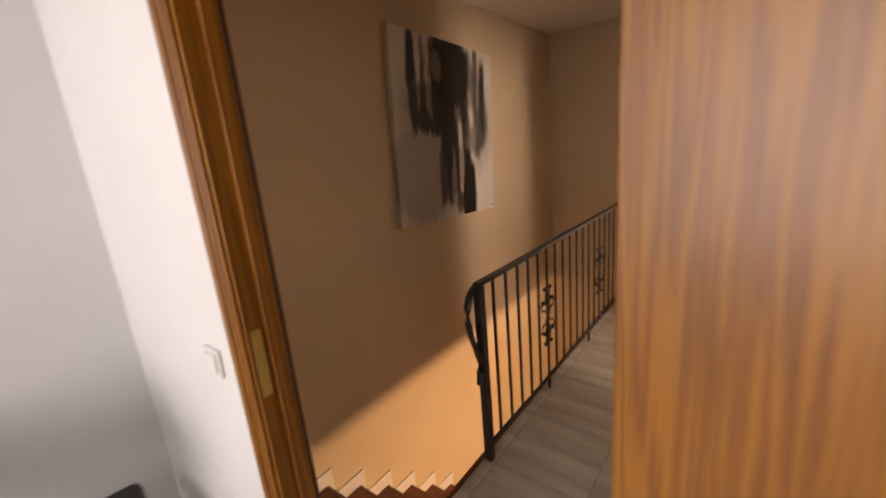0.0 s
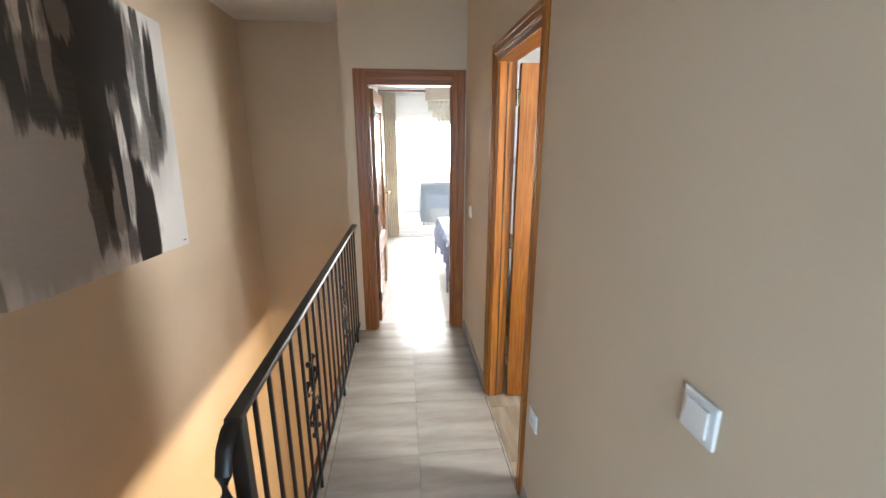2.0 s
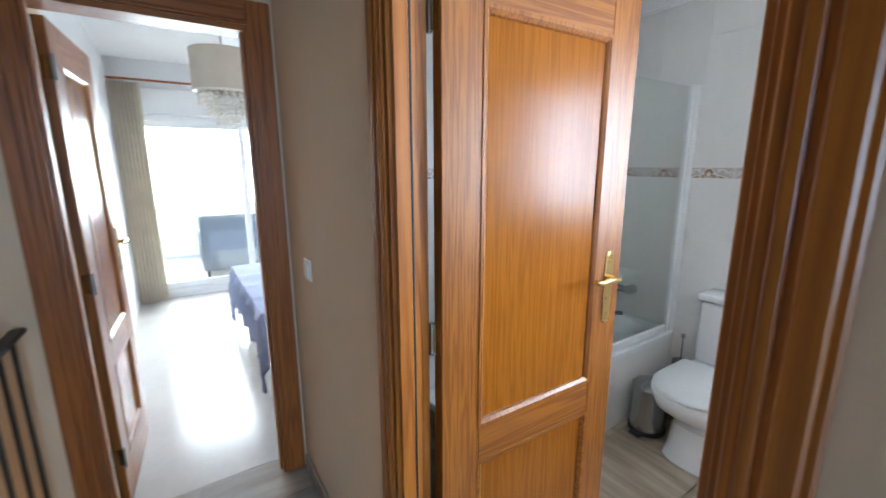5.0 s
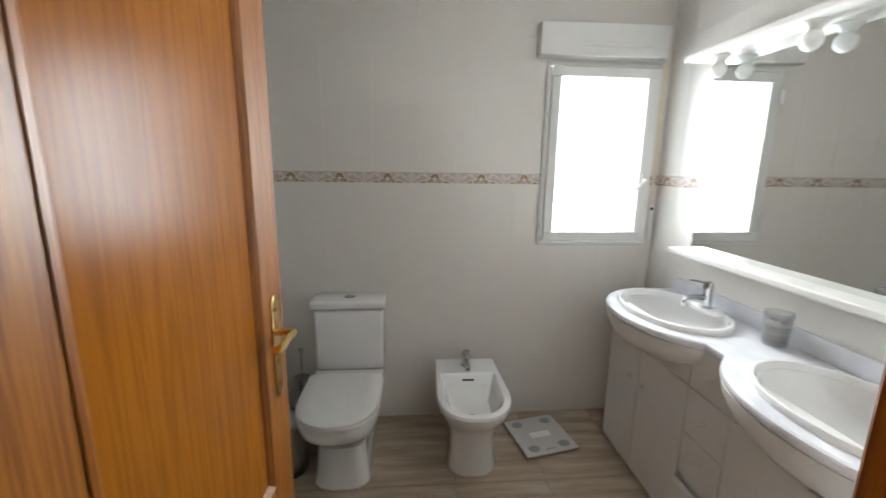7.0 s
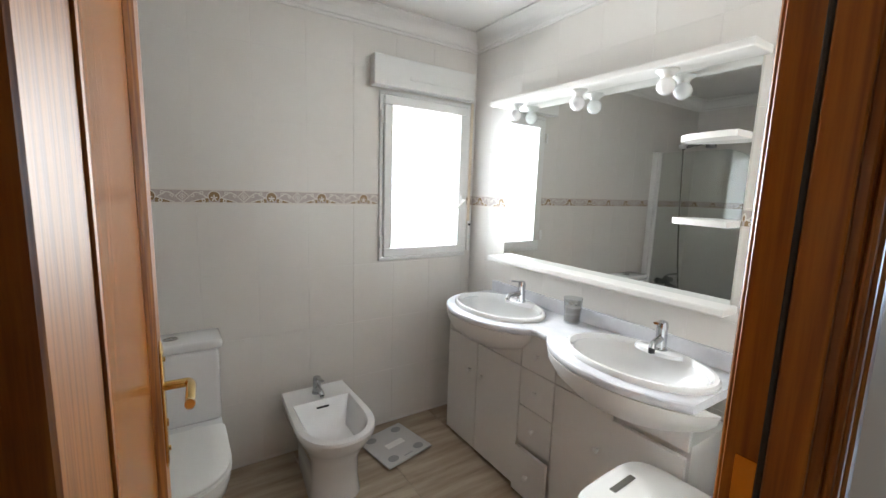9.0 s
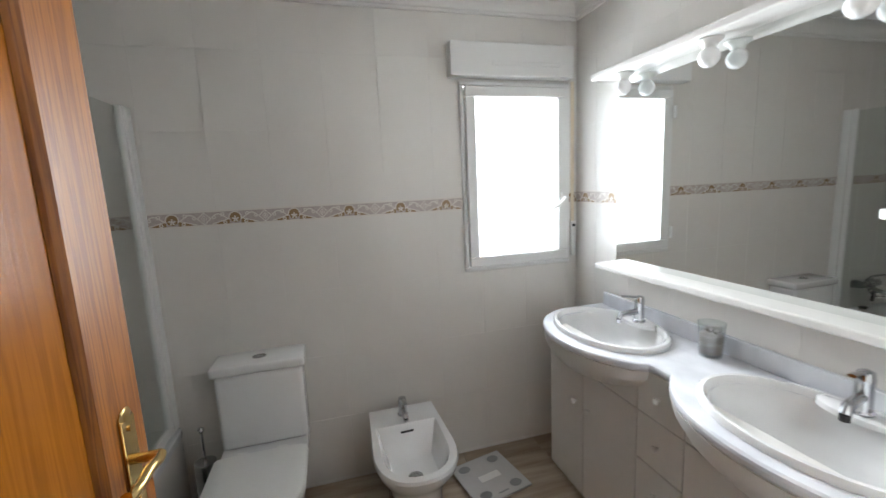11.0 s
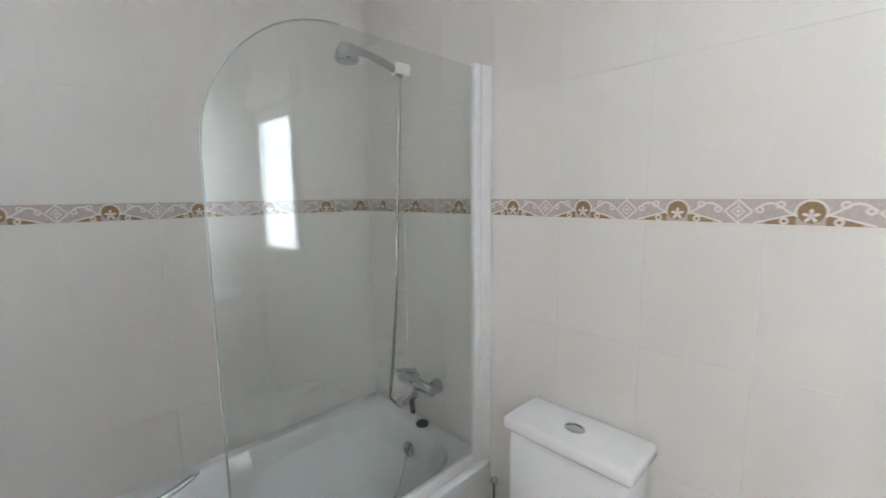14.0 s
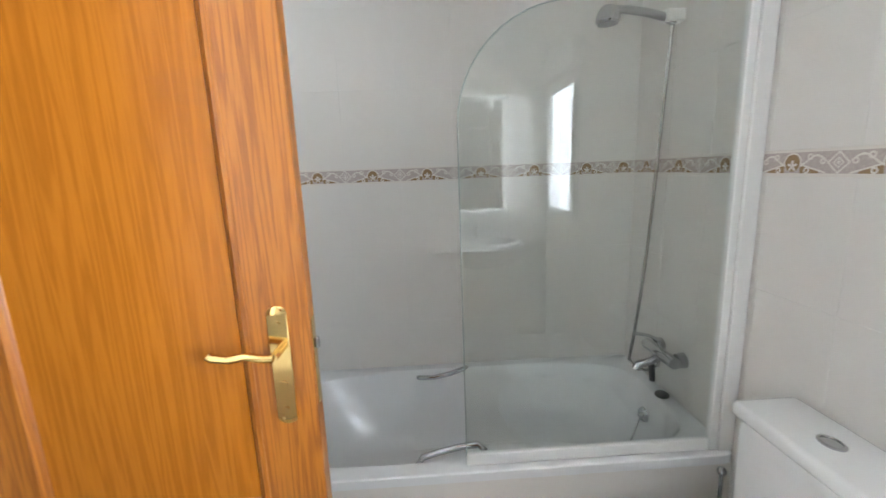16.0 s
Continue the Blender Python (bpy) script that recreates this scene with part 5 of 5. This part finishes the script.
# ---- tiles: each piece an object of its own on shared mesh data ----
def pieces(par, name, material, spots, size, gap=0.0015, bev=0.0018, flip=False):
    """Tiles of one size: size along two local axes and thickness; spots are the matrices of their centres."""
    a, b, t = size
    bm = box(bmesh.new(), -a / 2 + gap, -b / 2 + gap, -t / 2, a / 2 - gap, b / 2 - gap, t / 2, bev)
    me = bpy.data.meshes.new(name)
    bm.to_mesh(me)
    bm.free()
    me.materials.append(material)
    for m in spots:
        o = new(name, me)
        o.parent = par
        o.matrix_basis = m


def border_material():
    """Printed border: cream ground, brown arched palmettes and grey lozenges that repeat each tile."""
    m = bpy.data.materials.new("printed_border_tile")
    m.use_nodes = True
    t = m.node_tree
    b = t.nodes["Principled BSDF"]
    tc = t.nodes.new("ShaderNodeTexCoord")
    sp = t.nodes.new("ShaderNodeSeparateXYZ")
    t.links.new(tc.outputs["Object"], sp.inputs["Vector"])

    def op(o, a, b_=None, c=None):
        n = t.nodes.new("ShaderNodeMath")
        n.operation = o
        for i, v in enumerate((a, b_, c)):
            if v is None:
                continue
            if isinstance(v, (int, float)):
                n.inputs[i].default_value = v
            else:
                t.links.new(v, n.inputs[i])
        return n.outputs["Value"]
    x, y = sp.outputs["X"], sp.outputs["Y"]
    ax = op("ABSOLUTE", x)

    def dist(cx, cy):
        return op("SQRT", op("ADD", op("POWER", op("SUBTRACT", ax, cx), 2), op("POWER", op("SUBTRACT", y, cy), 2)))

    def near(v, c, w):
        return op("LESS_THAN", op("ABSOLUTE", op("SUBTRACT", v, c)), w)

    def both(*vs):
        out = vs[0]
        for v in vs[1:]:
            out = op("MULTIPLY", out, v)
        return out

    def either(*vs):
        out = vs[0]
        for v in vs[1:]:
            out = op("MAXIMUM", out, v)
        return out
    # brown disc with a pale arch and flower in the tile's middle
    d = dist(0.0, 0.0)
    disc = both(op("LESS_THAN", d, 0.0235), op("GREATER_THAN", y, -0.024))
    arch = both(near(d, 0.0255, 0.0024), op("GREATER_THAN", y, -0.010))
    fx, fy = x, op("ADD", y, 0.008)
    fr = op("SQRT", op("ADD", op("MULTIPLY", fx, fx), op("MULTIPLY", fy, fy)))
    petals = op("MULTIPLY", op("ABSOLUTE", op("COSINE", op("MULTIPLY", op("ARCTAN2", fx, fy), 2.5))), 0.0155)
    flower = op("LESS_THAN", fr, petals)
    # long scrolls that swing from the arch to the lozenge, with curls and brown wedges below
    span = both(op("GREATER_THAN", ax, 0.024), op("LESS_THAN", ax, 0.098))
    upper = both(span, near(op("SUBTRACT", y, op("MULTIPLY", op("SINE", op("MULTIPLY", op("SUBTRACT", ax, 0.045), 62.0)), 0.013)), 0.006, 0.0027))
    lower = both(span, near(op("SUBTRACT", y, op("MULTIPLY", op("SUBTRACT", ax, 0.024), -0.30)), -0.004, 0.0022))
    curls = either(near(dist(0.052, 0.016), 0.0065, 0.0022), near(dist(0.044, -0.020), 0.006, 0.0022), near(dist(0.088, 0.004), 0.006, 0.002))
    wedge = both(span, op("LESS_THAN", op("SUBTRACT", y, op("MULTIPLY", op("SUBTRACT", ax, 0.024), -0.30)), -0.006), op("LESS_THAN", ax, 0.078))
    # nested lozenges over the joints
    lz = op("ADD", op("ABSOLUTE", op("SUBTRACT", ax, 0.128)), op("ABSOLUTE", y))
    loz = either(near(lz, 0.0265, 0.0030), near(lz, 0.0125, 0.0020), op("LESS_THAN", lz, 0.005))
    edge = either(op("GREATER_THAN", y, 0.0285), op("LESS_THAN", y, -0.0275))
    pale = either(arch, both(flower, disc), upper, lower, curls, loz, edge)
    nz = t.nodes.new("ShaderNodeTexNoise")
    nz.inputs["Scale"].default_value, nz.inputs["Detail"].default_value = 160, 4
    t.links.new(tc.outputs["Object"], nz.inputs["Vector"])

    def mixc(fac, a, c):
        n = t.nodes.new("ShaderNodeMix")
        n.data_type = "RGBA"
        t.links.new(fac, n.inputs[0])
        if isinstance(a, tuple):
            n.inputs[6].default_value = (*a, 1)
        else:
            t.links.new(a, n.inputs[6])
        n.inputs[7].default_value = (*c, 1)
        return n.outputs[2]
    base = mixc(nz.outputs["Fac"], (0.62, 0.55, 0.53), (0.36, 0.30, 0.27))
    brown = mixc(nz.outputs["Fac"], (0.36, 0.25, 0.14), (0.24, 0.155, 0.085))
    col = t.nodes.new("ShaderNodeMix")
    col.data_type = "RGBA"
    t.links.new(either(disc, wedge), col.inputs[0])
    t.links.new(base, col.inputs[6])
    t.links.new(brown, col.inputs[7])
    t.links.new(mixc(pale, col.outputs[2], (0.72, 0.68, 0.63)), b.inputs["Base Color"])
    b.inputs["Roughness"].default_value = 0.25
    bp = t.nodes.new("ShaderNodeBump")
    bp.inputs["Strength"].default_value, bp.inputs["Distance"].default_value = 0.5, 0.0012
    t.links.new(pale, bp.inputs["Height"])
    t.links.new(bp.outputs["Normal"], b.inputs["Normal"])
    return m


BORDER = border_material()
TW, TH, BZ0, BZ1 = 0.2565, 0.345, 1.400, 1.475
zrows = [(BZ0 - TH * (k + 1) + TH / 2, TH) for k in range(4)] + [(BZ1 + TH * k + TH / 2, TH) for k in range(3)]
zrows = [z for z in zrows if z[0] + TH / 2 < HB + 0.2]
T = 0.008


def wall_tiles(par, place, length, start, holes, shift=0.0):
    """place(u, z): matrix of a tile centred u along the wall. holes: boxes (u0, u1, z0, z1) left free; a tile that would cross one is cut."""
    n = int(length / TW) + 2
    by_size = {}
    for name, material, rows in (("wall_tile", TILE, zrows), ("border_tile", BORDER, [((BZ0 + BZ1) / 2, BZ1 - BZ0)])):
        for k in range(-1, n):
            for zc, h in rows:
                s0 = start + (shift if name == "border_tile" else 0)
                cells = [(s0 + k * TW, s0 + (k + 1) * TW, max(0.0, zc - h / 2), min(HB - 0.002, zc + h / 2))]
                cells = [(max(0.0, c[0]), min(length, c[1]), c[2], c[3]) for c in cells]
                for a0, a1, b0, b1 in holes:
                    out = []
                    for u0, u1, z0, z1 in cells:
                        if u1 <= a0 or u0 >= a1 or z1 <= b0 or z0 >= b1:
                            out.append((u0, u1, z0, z1))
                            continue
                        if u0 < a0:
                            out.append((u0, a0, z0, z1))
                        if u1 > a1:
                            out.append((a1, u1, z0, z1))
                        m0, m1 = max(u0, a0), min(u1, a1)
                        if z0 < b0:
                            out.append((m0, m1, z0, b0))
                        if z1 > b1:
                            out.append((m0, m1, b1, z1))
                    cells = out
                for u0, u1, z0, z1 in cells:
                    if u1 - u0 > 0.01 and z1 - z0 > 0.01:
                        by_size.setdefault((name, material, round(u1 - u0, 4), round(z1 - z0, 4)), []).append(place((u0 + u1) / 2, (z0 + z1) / 2))
    for (name, material, a, h), spots in by_size.items():
        pieces(par, name, material, spots, (a, h, T), gap=0.0007, bev=0.0006)


# the tile joints on the window wall fall at y = -1.20
wall_tiles(wall_e, lambda u, z: pose(BX1 + T / 2, BY1 - u, z, 90, 0, -90), BY1 - BY0, (1.30 % TW) - TW, [(BY1 + 2.145, BY1 + 2.745, 1.08, 2.05)], -0.052)
wall_tiles(wall_n, lambda u, z: pose(BX0 + u, BY1 + T / 2, z, 90, 0, 0), BX1 - BX0, 0.12, [])
wall_tiles(wall_s, lambda u, z: pose(BX0 + u, BY0 - T / 2, z, 90, 0, 180), BX1 - BX0, 0.05, [])


def floor_tiles(par, material, x0, x1, y0, y1, w, h, ox, oy, shift=0.0):
    by_size = {}
    j = -1
    y = y0 + oy - h
    while y < y1:
        x = x0 + ox - w + (shift if j % 2 else 0) - w
        while x < x1:
            a0, a1, b0, b1 = max(x, x0), min(x + w, x1), max(y, y0), min(y + h, y1)
            if a1 - a0 > 0.01 and b1 - b0 > 0.01:
                by_size.setdefault((round(a1 - a0, 4), round(b1 - b0, 4)), []).append(pose((a0 + a1) / 2, (b0 + b1) / 2, -0.006))
            x += w
        y += h
        j += 1
    for (a, b), spots in by_size.items():
        pieces(par, "floor_tile", material, spots, (a, b, 0.012), gap=0.0012, bev=0.001)


floor_c = bpy.data.objects["floor_corridor_slab"]
floor_tiles(floor_c, STONEFLOOR, XE, 0.0, -3.22, 0.12, 0.45, 0.45, 0.065, 0.36)
floor_tiles(floor_c, STONEFLOOR, XL, 0.0, YS - 0.1, -3.22, 0.45, 0.45, 0.1, 0.05)
floor_tiles(floor_b, BATHFLOOR, 0.0, BX1 + 0.0012, BY0, BY1, 0.45, 0.45, 0.2, 0.3)
